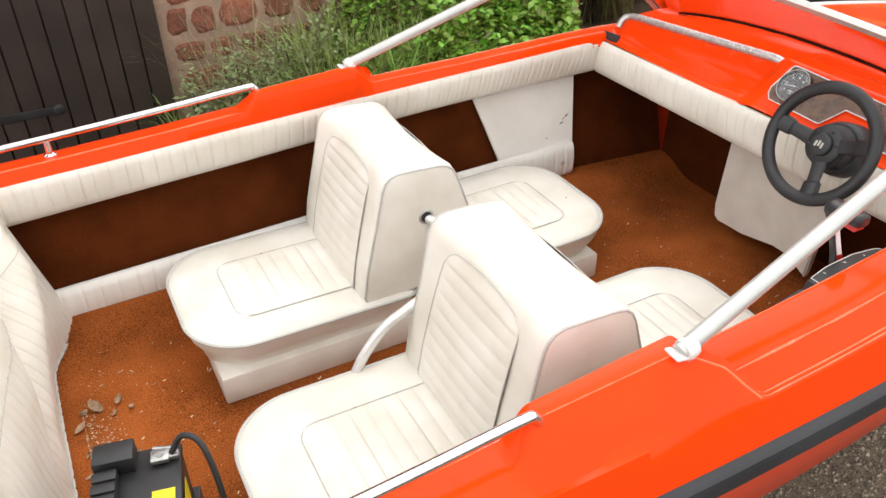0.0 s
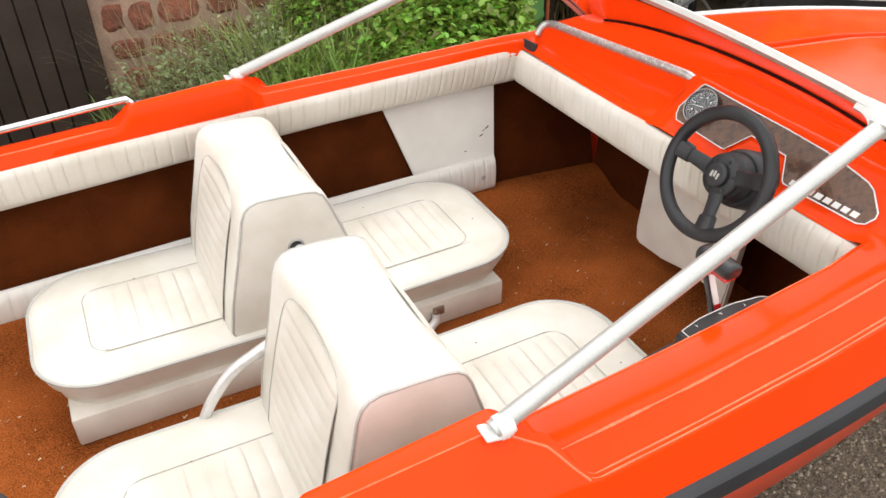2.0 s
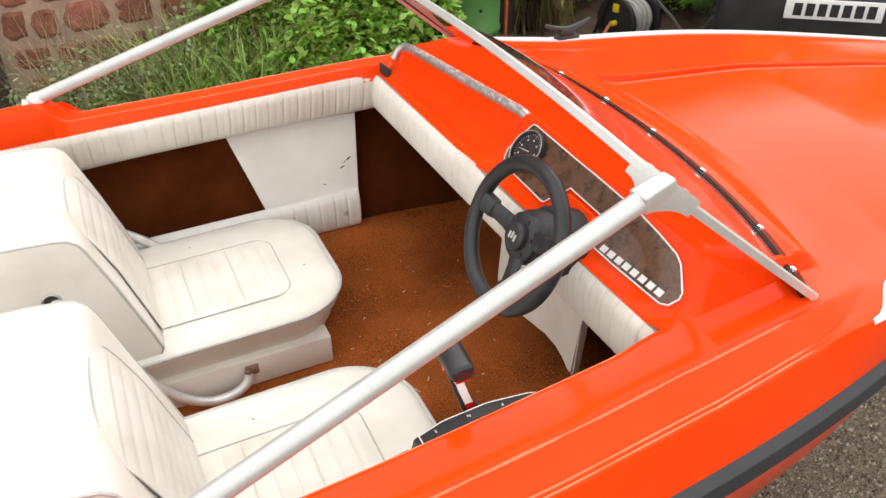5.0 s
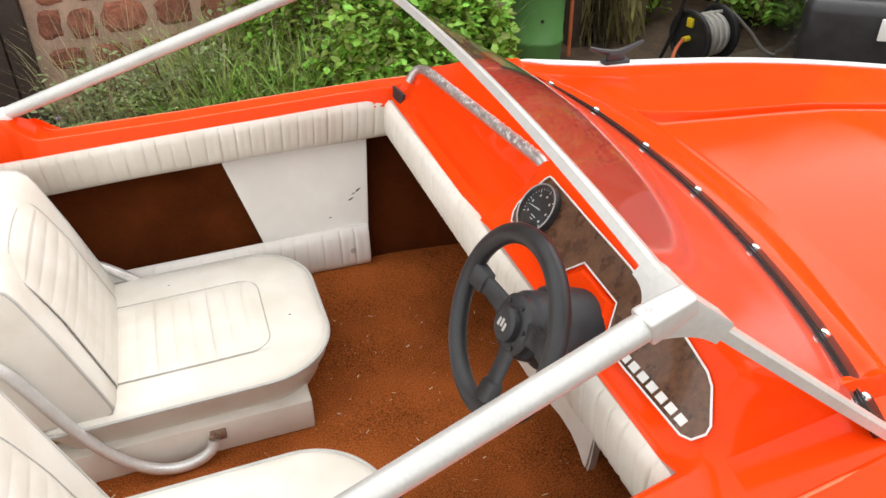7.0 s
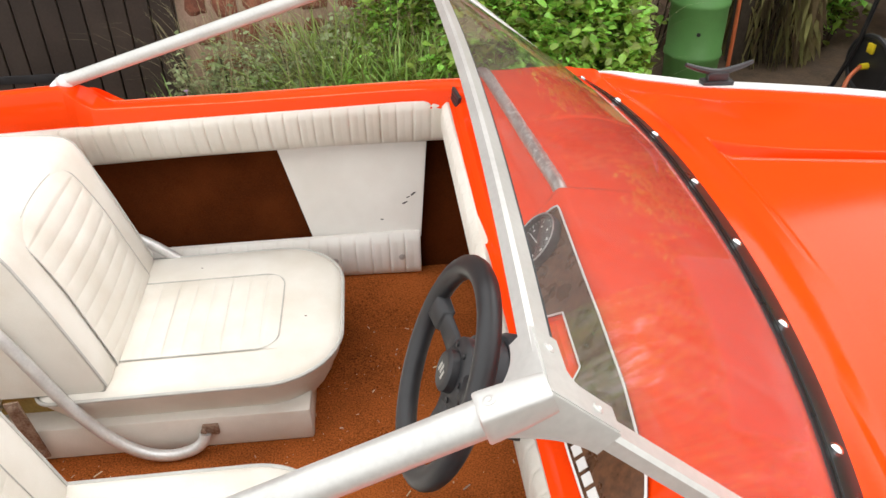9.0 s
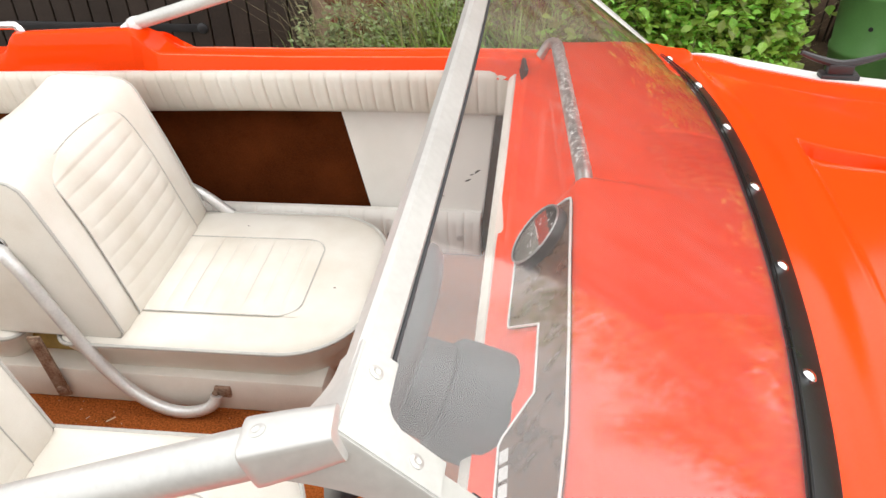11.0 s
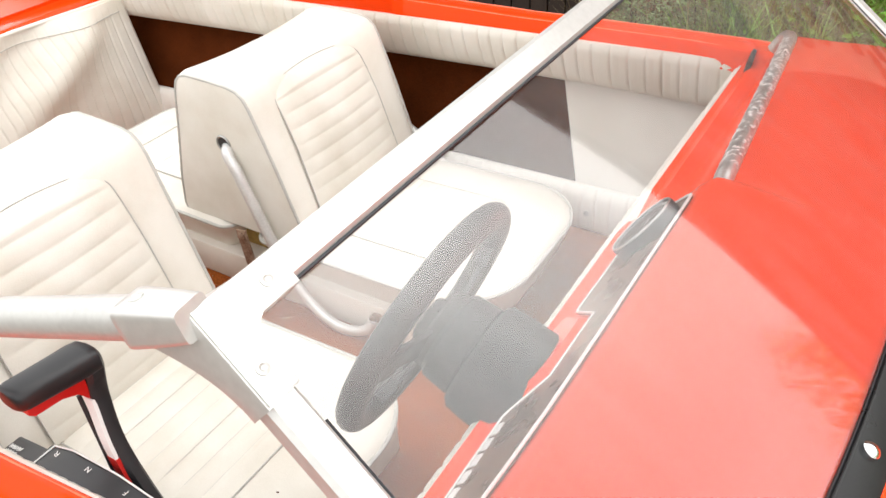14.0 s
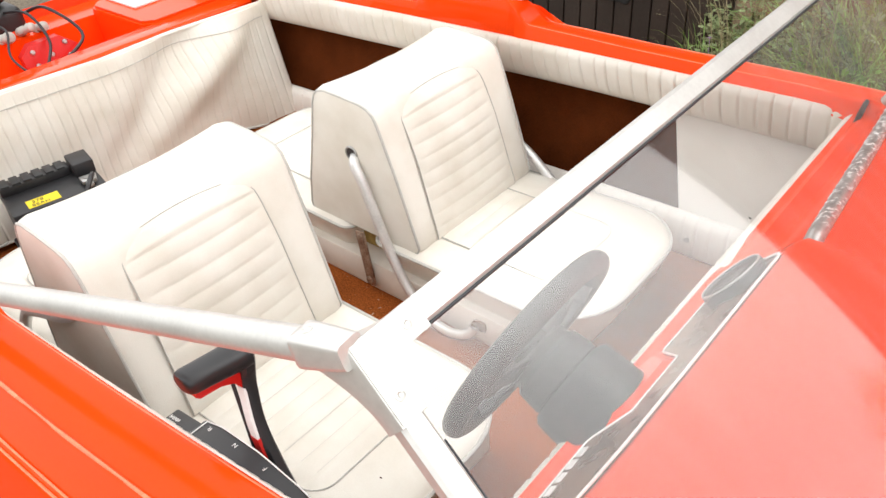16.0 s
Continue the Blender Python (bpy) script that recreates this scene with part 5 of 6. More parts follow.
STRAW = per_island(mat("straw_bits", (0.5, 0.38, 0.24), 0.8, vary=0.3, scale=60), 0.35, 0.02)


def make_litter():
    r = random.Random(4)
    for k in range(15):
        bm = bmesh.new()
        x, y = -1.02 + 0.13 * r.random() ** 1.5, 0.34 - 0.46 * r.random()
        leaf_shape(bm, (0, 0, 0), 0.018 + 0.034 * r.random() ** 2, r.random() * 6.3, 0.5 + 1.1 * r.random(), 0.5 * r.random())
        lo = min(v.co.z for v in bm.verts)
        bmesh.ops.translate(bm, verts=bm.verts, vec=(x, y, SOLE + 0.004 - lo))
        ob = part("dead_leaf", bm, LEAF_DRY, None)
        tagged(ob, "dry curled brown leaf on the carpet", "leaf", "dead leaves on the floor")
    bm = bmesh.new()
    for k in range(1500):
        x = -1.0 + 2.1 * r.random() ** (1.8 if k % 2 else 1)
        y = -0.65 + 1.3 * r.random()
        s = 0.0009 + 0.0026 * r.random() ** 4
        a = r.random() * 3.14
        l = s * (1 + 3 * r.random() ** 3)
        d, e = Vector((math.cos(a), math.sin(a), 0)), Vector((-math.sin(a), math.cos(a), 0.3))
        c = Vector((x, y, SOLE + 0.0045))
        bm.faces.new([bm.verts.new(c + d * l * p + e * s * q) for p, q in ((-1, -0.5), (1, -0.5), (1, 0.5), (-1, 0.5))])
    for k in range(420):
        a, q = r.random() * 6.3, 0.1 * r.random() ** 0.7
        x, y = max(-1.01, -0.985 + q * math.cos(a) * 0.7), 0.12 + 2.2 * q * math.sin(a)
        sz = 0.0012 + 0.003 * r.random() ** 2
        vs = [bm.verts.new((x + sz * math.cos(b) * (0.4 + r.random()), y + sz * math.sin(b) * (0.4 + r.random()), SOLE + 0.004 + 0.002 * r.random())) for b in (0, 1.6, 3.1, 4.7)]
        bm.faces.new(vs)
    ob = part("floor_grit", bm, STRAW, None, flat=True)
    tagged(ob, "pale grit and straw bits scattered on the carpet", "grit", kind="stuff")


make_litter()


def make_feather():
    bm = bmesh.new()
    root, d, w = Vector((-0.99, -0.16, SOLE + 0.006)), Vector((0.8, 0.5, 0.1)).normalized(), Vector((-0.5, 0.8, 0.1)).normalized()
    tube(bm, [root, root + d * 0.05], [0.001, 0.0004], 5)
    for i in range(11):
        a = root + d * (0.008 + 0.004 * i)
        for q in (1, -1):
            l = (0.016 - 0.0009 * i) * (0.8 + 0.2 * math.sin(i * 2.7 + q))
            bm.faces.new([bm.verts.new(v) for v in (a, a + d * 0.003, a + d * 0.009 + w * q * l + Vector((0, 0, 0.003)), a + d * 0.006 + w * q * l * 0.9)])
    tagged(part("white_feather", bm, WHITE, None, flat=True), "small white downy feather on the carpet", "feather")


make_feather()


def make_outboard():
    o = thing("outboard_motor", "grey and red outboard motor parts behind the stern", "outboard motor")
    bm = bmesh.new()
    box(bm, (-2.1, -0.16, 1.05), (-1.72, 0.16, 1.18), 0.03, 3)
    part("lower_cowl", bm, BLACK, o)
    bm = bmesh.new()
    box(bm, (-2.06, -0.13, 1.18), (-1.76, 0.13, 1.3), 0.03, 3)
    for k in range(4):
        spin(bm, [(0.02, 0), (0.02, 0.05), (0.012, 0.06)], (-1.76, -0.09 + 0.06 * k, 1.22), (1, 0, 0.2), 10)
    part("powerhead", bm, BLACK, o, "bare dark powerhead castings")
    bm = bmesh.new()
    box(bm, (-1.86, -0.1, 1.02), (-1.68, 0.1, 1.1), 0.01)
    box(bm, (-1.83, -0.1, 0.3), (-1.815, 0.1, 1.1), 0.005)
    part("clamp_bracket", bm, RED, o, "red clamp bracket on the transom")
    bm = bmesh.new()
    tube(bm, [(-1.92, 0, 1.08), (-1.92, 0, 0.25)], 0.06, 12)
    part("leg", bm, DULL, o)
    bm = bmesh.new()
    prism(bm, [(0.02, 0.99), (0.22, 0.99), (0.22, 1.06), (0.17, 1.1), (0.06, 1.1), (0.02, 1.07)], lambda u, v, h: (-1.5 - h - 0.3 * (v - 0.99), u, v), 0.0, 0.035, 0.006)
    plate = part("steering_plate", bm, RED, o, "red bolted bracket plate")
    for y, z in ((0.06, 1.03), (0.06, 1.075), (0.18, 1.03), (0.18, 1.075), (0.12, 1.05)):
        bm = bmesh.new()
        spin(bm, [(0.009, -0.012), (0.009, 0.006), (0.006, 0.009)], (-1.5 - 0.3 * (z - 0.99), y, z), (1, 0, 0.3), 8)
        part("plate_bolt", bm, DULL, plate)
    for y, z, r, l in ((0.02, 1.1, 0.02, 0.08), (0.09, 1.11, 0.016, 0.1), (0.15, 1.1, 0.018, 0.07), (-0.05, 1.09, 0.022, 0.09)):
        bm = bmesh.new()
        spin(bm, [(r * 0.7, 0), (r, 0.012), (r, l * 0.4), (r * 0.75, l * 0.45), (r * 0.75, l * 0.8), (r * 1.05, l * 0.82), (r * 0.9, l), (r * 0.4, l + 0.006)], (-1.66, y, z), (0.9, 0.15, 0.35), 14)
        part("casting", bm, HOSE_GREY, o, "grey cast engine fitting")
    for k, (y, z) in enumerate(((0.0, 1.16), (0.09, 1.17), (0.16, 1.15))):
        bm = bmesh.new()
        tube(bm, curve_pts([(-1.72, y, z), (-1.6, y + 0.03, z - 0.01 + 0.02 * k), (-1.5, y - 0.02 + 0.05 * k, z - 0.07), (-1.38, y - 0.06 * k, 1.03), (-1.3, y, 1.0)], 8), 0.004 + 0.001 * k, 8)
        part("control_cable", bm, BLACK, o)


make_outboard()


def make_trailer():
    t = thing("boat_trailer", "plain steel boat trailer under the hull", "trailer")
    for s in (1, -1):
        bm = bmesh.new()
        box(bm, (-1.6, s * 0.3 - 0.03, 0.32), (1.4, s * 0.3 + 0.03, 0.4), 0.005)
        box(bm, (-1.5, s * 0.3 - 0.04, 0.4), (0.8, s * 0.3 + 0.04, 0.5), 0.01)
        part("side_beam", bm, DULL, t)
        bm = bmesh.new()
        spin(bm, [(0.12, -0.06), (0.24, -0.065), (0.26, -0.04), (0.26, 0.04), (0.24, 0.065), (0.12, 0.06)], (-0.5, s * 0.52, 0.262), (0, 1, 0), 24)
        part("wheel", bm, RUBBER, t)
    for x in (-1.4, -0.5, 0.9):
        bm = bmesh.new()
        box(bm, (x - 0.03, -0.48, 0.24 if x == -0.5 else 0.32), (x + 0.03, 0.48, 0.30 if x == -0.5 else 0.38), 0.004)
        part("cross_member", bm, DULL, t)
    for s in (1, -1):
        bm = bmesh.new()
        tube(bm, [(1.4, s * 0.3, 0.36), (3.3, 0, 0.4)], 0.03, 8)
        part("drawbar", bm, DULL, t)
    bm = bmesh.new()
    tube(bm, [(3.2, 0, 0.0), (3.2, 0, 0.42)], 0.03, 8)
    part("prop_stand", bm, DULL, t)


make_trailer()


# ---- yard: ground, building, plants ----
def make_ground():
    bm = bmesh.new()
    xs = [-600, -80, -20, -6] + [-3 + 0.25 * i for i in range(45)] + [12, 30, 100, 600]
    ys = [-600, -80, -20, -6] + [-3 + 0.25 * i for i in range(27)] + [6, 12, 30, 100, 600]
    vs = [[bm.verts.new((x, y, 0.006 * noise.noise(Vector((x * 2.0, y * 2.0, 0))) if abs(x) < 9 and abs(y) < 5 else 0)) for y in ys] for x in xs]
    for i in range(len(xs) - 1):
        for j in range(len(ys) - 1):
            bm.faces.new((vs[i][j], vs[i + 1][j], vs[i + 1][j + 1], vs[i][j + 1]))
    ob = part("ground", bm, ASPHALT, None)
    tagged(ob, "worn gritty grey-brown tarmac yard with moss and grit", "ground", kind="structure")
    r = np.random.RandomState(5)
    n = 40000
    px, py = r.uniform(0.9, 4.2, n), r.uniform(-1.6, 0.7, n)
    s = r.uniform(0.003, 0.009, n) * r.uniform(0.4, 1.4, n)
    V, F = [], []
    for i in range(n):
        a = r.uniform(0, 6.3)
        c, d = math.cos(a) * s[i], math.sin(a) * s[i]
        k = len(V)
        z = 0.004 + 0.006 * noise.noise(Vector((px[i] * 2.0, py[i] * 2.0, 0)))
        V += [(px[i] + c, py[i] + d, z - 0.003), (px[i] - d, py[i] + c * 0.7, z - 0.003), (px[i] - c, py[i] - d, z - 0.003), (px[i] + d, py[i] - c * 0.7, z - 0.003), (px[i], py[i], z + s[i] * 0.7)]
        F += [(k, k + 1, k + 4), (k + 1, k + 2, k + 4), (k + 2, k + 3, k + 4), (k + 3, k, k + 4)]
    me = bpy.data.meshes.new("gravel")
    me.from_pydata(V, [], F)
    me.materials.append(GRIT)
    tagged(new("loose_gravel", me), "loose pale grit on the tarmac", "gravel", kind="stuff")


def make_bed():
    bm = bmesh.new()
    grid(bm, 60, 30, lambda u, v: (2.2 + 5.2 * u, 3.3 + 2.6 * v + 0.12 * math.sin(u * 17), 0.03 * min(1, 8 * v) + 0.03 * noise.noise(Vector((u * 22, v * 11, 3))) * min(1, 6 * v)))
    tagged(part("soil_bed", bm, SOIL, None), "dark soil bed under the hedge", "soil", kind="structure")


GRIT = per_island(mat("pale_grit", (0.27, 0.23, 0.18), 0.95, vary=0.3, scale=30), 0.7, 0.02)
make_ground()
make_bed()

WALL_Y = 3.06
DOOR_X = -0.235
wall = tagged(new("wall_north"), "outbuilding wall of red sandstone rubble in pink mortar", "wall", kind="structure")


def make_wall():
    bm = bmesh.new()
    box(bm, (DOOR_X, WALL_Y + 0.02, -0.05), (1.95, WALL_Y + 0.4, 2.4))
    box(bm, (-2.95, WALL_Y + 0.02, 2.15), (DOOR_X, WALL_Y + 0.4, 2.4))
    box(bm, (-6.0, WALL_Y + 0.02, -0.05), (-2.95, WALL_Y + 0.4, 2.4))
    part("masonry", bm, MORTAR, wall, "pink lime mortar")
    bm = bmesh.new()
    box(bm, (-6.1, WALL_Y - 0.05, 2.4), (2.0, WALL_Y + 0.45, 2.47), 0.01)
    part("coping", bm, ROOFTILE, wall, "grey coping on the wall")
    r = random.Random(11)
    z = 0.02
    while z < 2.1:
        h = r.uniform(0.09, 0.17)
        x = DOOR_X + 0.02 + r.uniform(0, 0.05)
        while x < 1.7:
            w = r.uniform(0.12, 0.32)
            if r.random() < 0.97:
                bm = bmesh.new()
                k = 13
                cx, cz = x + w / 2, z + h / 2 + r.uniform(-0.012, 0.012)
                ol = []
                for i in range(k):
                    a = 2 * math.pi * (i + 0.5) / k
                    q = 0.5 / max(abs(math.cos(a)), abs(math.sin(a))) * r.uniform(0.86, 1.06)
                    ol.append((cx + math.cos(a) * q * w * 0.92, cz + math.sin(a) * q * h * 0.9))
                out = r.uniform(0.003, 0.014)
                a0 = [bm.verts.new((u, WALL_Y + 0.03, v)) for u, v in ol]
                a1 = [bm.verts.new((u, WALL_Y + 0.02 - out * 0.5, v)) for u, v in ol]
                a2 = [bm.verts.new((cx + (u - cx) * 0.75 + r.uniform(-0.006, 0.006), WALL_Y + 0.02 - out - r.uniform(0, 0.008), cz + (v - cz) * 0.75)) for u, v in ol]
                for p, q in ((a0, a1), (a1, a2)):
                    for i in range(k):
                        bm.faces.new((p[i], p[(i + 1) % k], q[(i + 1) % k], q[i]))
                bm.faces.new(a2)
                part("stone", bm, STONE, wall, flat=True)
            x += w + r.uniform(0.008, 0.045)
        z += h + r.uniform(0.012, 0.035)


def make_door():
    d = tagged(new("door_1"), "dark brown boarded garage door with black strap hinge", "door", kind="structure")
    x = DOOR_X - 0.006
    r = random.Random(2)
    first = None
    while x > -2.93:
        w = 0.112 + r.uniform(-0.006, 0.006)
        bm = bmesh.new()
        box(bm, (x - w + 0.006, WALL_Y - 0.03, 0.03), (x, WALL_Y - 0.004, 2.14), 0.004, 1)
        part("plank", bm, PLANK, d)
        x -= w
    bm = bmesh.new()
    box(bm, (-2.94, WALL_Y - 0.004, 0.03), (DOOR_X - 0.003, WALL_Y + 0.02, 2.14))
    part("door_backing", bm, PLANK, d)
    bm = bmesh.new()
    box(bm, (-2.0, WALL_Y - 0.038, 0.47), (-0.86, WALL_Y - 0.03, 0.515), 0.002)
    spin(bm, [(0.03, 0), (0.03, 0.008), (0.02, 0.014)], (-0.85, WALL_Y - 0.03, 0.492), (0, -1, 0), 14)
    part("strap_hinge", bm, BLACK, d, "black iron strap hinge")


make_wall()
make_door()


def make_house():
    """Unseen house behind the wall, invented to fit the raking roof edge mirrored in the windscreen."""
    h = tagged(new("wall_house"), "unseen house gable, placed for its roof edge mirrored in the windscreen", "house", kind="structure")
    gable = lambda u, v, d: (u, 6.0 + d, v)
    bm = bmesh.new()
    prism(bm, [(-8.0, -0.05), (8.0, -0.05), (8.0, 3.65), (0.0, 7.95), (-8.0, 3.65)], gable, 0, 5.0)
    part("gable_wall", bm, BRICKWALL, h, "dark red sandstone gable", flat=True)
    for q in (1, -1):
        bm = bmesh.new()
        rings(bm, [[(-0.05 * q, y, 7.95), (8.3 * q, y, 3.5), (8.3 * q, y, 3.62), (-0.05 * q, y, 8.07)] for y in (5.85, 11.1)])
        part("roof_slope", bm, ROOFTILE, h, "grey slate roof slope", flat=True)


def make_shade_wall():
    """Unseen wall behind the walker, added to darken faces turned to starboard."""
    w = tagged(new("wall_south_shade"), "unseen dark sandstone wall with coping, added to block low sky light", "wall", kind="structure")
    bm = bmesh.new()
    box(bm, (-9.0, -7.4, -0.05), (7.0, -7.0, 1.8))
    part("facade", bm, BRICKWALL, w, flat=True)
    bm = bmesh.new()
    box(bm, (-9.1, -7.45, 1.8), (7.1, -6.95, 1.87), 0.01)
    part("coping", bm, ROOFTILE, w)


BRICKWALL = mat("dark_sandstone_wall", (0.16, 0.075, 0.05), 0.95, vary=0.5, scale=3, bump=0.8, bscale=40)
make_house()
make_shade_wall()


def blades(name, label, material, n, region, height, width, seed, lean=0.5):
    """Long grass: tapered bent blades as one mesh."""
    r = np.random.RandomState(seed)
    V, F = [], []
    for i in range(n):
        x, y, base = region(r)
        h = height * r.uniform(0.55, 1.15)
        a, b = r.uniform(0, 6.283), r.uniform(0.15, 1.0) * lean
        dx, dy = math.cos(a), math.sin(a)
        w = width * r.uniform(0.6, 1.3)
        fx, fy = -dy * w, dx * w
        k = len(V)
        for q, ww in ((0, 1.0), (0.35, 0.9), (0.7, 0.6), (0.92, 0.3)):
            off = b * h * q ** 2.2
            zz = base + h * (q - 0.25 * b * q ** 3)
            V += [(x + dx * off - fx * ww, y + dy * off - fy * ww, zz), (x + dx * off + fx * ww, y + dy * off + fy * ww, zz)]
        V.append((x + dx * b * h * 1.05, y + dy * b * h * 1.05, base + h * (1 - 0.3 * b)))
        F += [(k, k + 1, k + 3, k + 2), (k + 2, k + 3, k + 5, k + 4), (k + 4, k + 5, k + 7, k + 6), (k + 6, k + 7, k + 8)]
    me = bpy.data.meshes.new(name)
    me.from_pydata(V, [], F)
    me.materials.append(material)
    return tagged(new(name, me), label, "grass", kind="stuff")


def leafage(name, label, n, centre, radius, size, material, seed, stems=14, category="bush", dense=0.4):
    """A bush: stems and many small folded leaves with gaps."""
    b = thing(name, label, category)
    b.location = (centre[0], centre[1], 0)
    r = np.random.RandomState(seed)
    bm = bmesh.new()
    tips = []
    for i in range(stems):
        a, q = r.uniform(0, 6.283), r.uniform(0.2, 0.95)
        tip = Vector((math.cos(a) * radius[0] * q, math.sin(a) * radius[1] * q, radius[2] * (1.25 - 0.6 * q * q) * r.uniform(0.75, 1.1)))
        root = Vector((tip.x * 0.3, tip.y * 0.3, 0))
        pts = [root, root.lerp(tip, 0.4) + Vector((0, 0, 0.15 * tip.z)), root.lerp(tip, 0.75) + Vector((0, 0, 0.12 * tip.z)), tip]
        c = curve_pts(pts, 4)
        tube(bm, c, [0.006 * (1 - 0.75 * k / (len(c) - 1)) for k in range(len(c))], 5)
        tips.append(c)
    part("woody_growth", bm, BARK, b)
    V, F = [], []
    for i in range(n):
        c = tips[r.randint(len(tips))]
        p = c[min(len(c) - 1, int(len(c) * (0.25 + 0.75 * r.uniform() ** 0.7)))] + Vector(r.normal(0, 1, 3) * np.array(radius) * dense * 0.35)
        if p.z < 0.03:
            p.z = 0.03 + 0.1 * r.uniform()
        s = size * r.uniform(0.5, 1.25)
        e = Euler((r.uniform(-0.7, 0.7), r.uniform(-0.9, 0.5), r.uniform(0, 6.283))).to_matrix()
        k = len(V)
        for q in ((-0.5, 0, 0), (-0.28, 0.22, 0.06), (0.08, 0.3, 0.07), (0.55, 0, -0.1), (0.08, -0.3, 0.07), (-0.28, -0.22, 0.06), (0.08, 0, 0.0)):
            V.append(tuple(p + e @ (Vector(q) * s)))
        F += [(k, k + 6, k + 2, k + 1), (k + 6, k + 3, k + 2), (k, k + 5, k + 4, k + 6), (k + 6, k + 4, k + 3)]
    me = bpy.data.meshes.new("leaves")
    me.from_pydata(V, [], F)
    me.materials.append(material)
    ob = new("leaves", me)
    ob.parent = b
    return b


def strip(x0, x1, y0, y1, z0=0.0):
    return lambda r: (r.uniform(x0, x1), r.uniform(y0, y1), z0)


blades("long_grass", "tall uncut green grass along the wall", GRASS, 3000, strip(0.45, 1.22, 2.25, 3.0), 0.85, 0.0085, 1, 0.9)
blades("rough_grass", "rough grass at the wall's foot", GRASS, 2400, strip(-0.3, 2.1, 2.2, 3.0), 0.5, 0.005, 2, 0.7)
blades("seeding_grass", "pale seeding grass stalks", DRY, 1300, strip(-0.1, 2.0, 2.3, 3.0), 1.05, 0.0022, 3, 0.6)
WEEDS = [(-0.1, 2.72, 0.22, 0.2, 0.5, 1300, 0.034), (0.12, 2.62, 0.26, 0.24, 0.6, 1900, 0.03), (0.42, 2.6, 0.3, 0.26, 0.62, 2200, 0.03), (0.66, 2.72, 0.24, 0.2, 0.66, 1500, 0.032)]
for i, (x, y, rx, ry, h, n, s) in enumerate(WEEDS):
    leafage("tall_weed", "grey-green feathery weed clump at the foot of the wall", n, (x, y), (rx, ry, h), s, WEED, 120 + i, 22)
BUSHES = [(0.95, 2.8, 0.35, 0.2, 0.85, 1500, 0.05), (1.35, 2.72, 0.34, 0.26, 0.9, 2300, 0.062),
          (1.72, 2.62, 0.32, 0.3, 0.9, 2600, 0.07), (1.98, 2.95, 0.28, 0.3, 0.85, 2300, 0.07), (1.72, 2.25, 0.3, 0.24, 0.62, 1500, 0.062), (1.1, 2.4, 0.35, 0.2, 0.5, 1500, 0.05), (0.7, 2.45, 0.3, 0.2, 0.5, 1300, 0.045), (0.25, 2.5, 0.28, 0.18, 0.42, 1100, 0.04), (1.45, 2.35, 0.3, 0.22, 0.66, 1900, 0.064), (1.22, 2.3, 0.24, 0.18, 0.72, 1500, 0.062), (1.9, 2.4, 0.26, 0.24, 0.72, 1600, 0.066)]
for i, (x, y, rx, ry, h, n, s) in enumerate(BUSHES):
    leafage("wild_bush", "leafy green bramble and weed clump by the wall", int(n * 2.2), (x, y), (rx, ry, h), s * 0.86, LEAF, 20 + i, 20)


def make_flowers():
    r = random.Random(9)
    for k in range(14):
        bm = bmesh.new()
        c = Vector((r.uniform(-0.2, 0.35), r.uniform(2.5, 2.75), r.uniform(0.45, 0.62)))
        for j in range(5):
            a = 6.283 * j / 5
            leaf_shape(bm, c + Vector((math.cos(a), math.sin(a), 0)) * 0.007, 0.014, a, 0.5)
        tube(bm, [(c.x, c.y, 0.0), (c.x + 0.01, c.y, c.z * 0.6), c], 0.0015, 4)
        tagged(part("mauve_flower", bm, FLOWER, None, flat=True), "small mauve wild flower on a thin stem", "flower", "mauve flowers")


make_flowers()


def make_barrel():
    b = thing("plastic_barrel", "green ribbed plastic barrel standing by the wall", "barrel")
    bm = bmesh.new()
    spin(bm, [(0.155, 0), (0.168, 0.02), (0.176, 0.19), (0.184, 0.2), (0.184, 0.225), (0.176, 0.235), (0.18, 0.52), (0.186, 0.53), (0.186, 0.555), (0.178, 0.565), (0.172, 0.74), (0.155, 0.765), (0.05, 0.77)], (2.84, 3.68, 0), (0, 0, 1), 36)
    part("shell", bm, GREEN, b)
    bm = bmesh.new()
    spin(bm, [(0.013, -0.01), (0.013, 0.004)], (2.79, 3.509, 0.38), (-0.25, -1, 0), 12)
    part("bung", bm, BLACK, b)


make_barrel()


# ---- beyond the bow: hose, reel, trunk, parked car, trees ----
def make_hose():
    bm = bmesh.new()
    tube(bm, curve_pts([(3.12, 3.72, 0.016), (3.12, 3.73, 0.5), (3.1, 3.75, 1.0), (3.1, 3.77, 1.7)], 6), 0.014, 8)
    tagged(part("hanging_hose", bm, HOSE, None), "orange hose hanging down beside the barrel", "hose")
    bm = bmesh.new()
    box(bm, (3.2, 3.85, 0.0), (3.32, 3.97, 1.9), 0.004)
    tagged(part("dark_post", bm, BARK, None), "dark wooden post behind the barrel", "post")


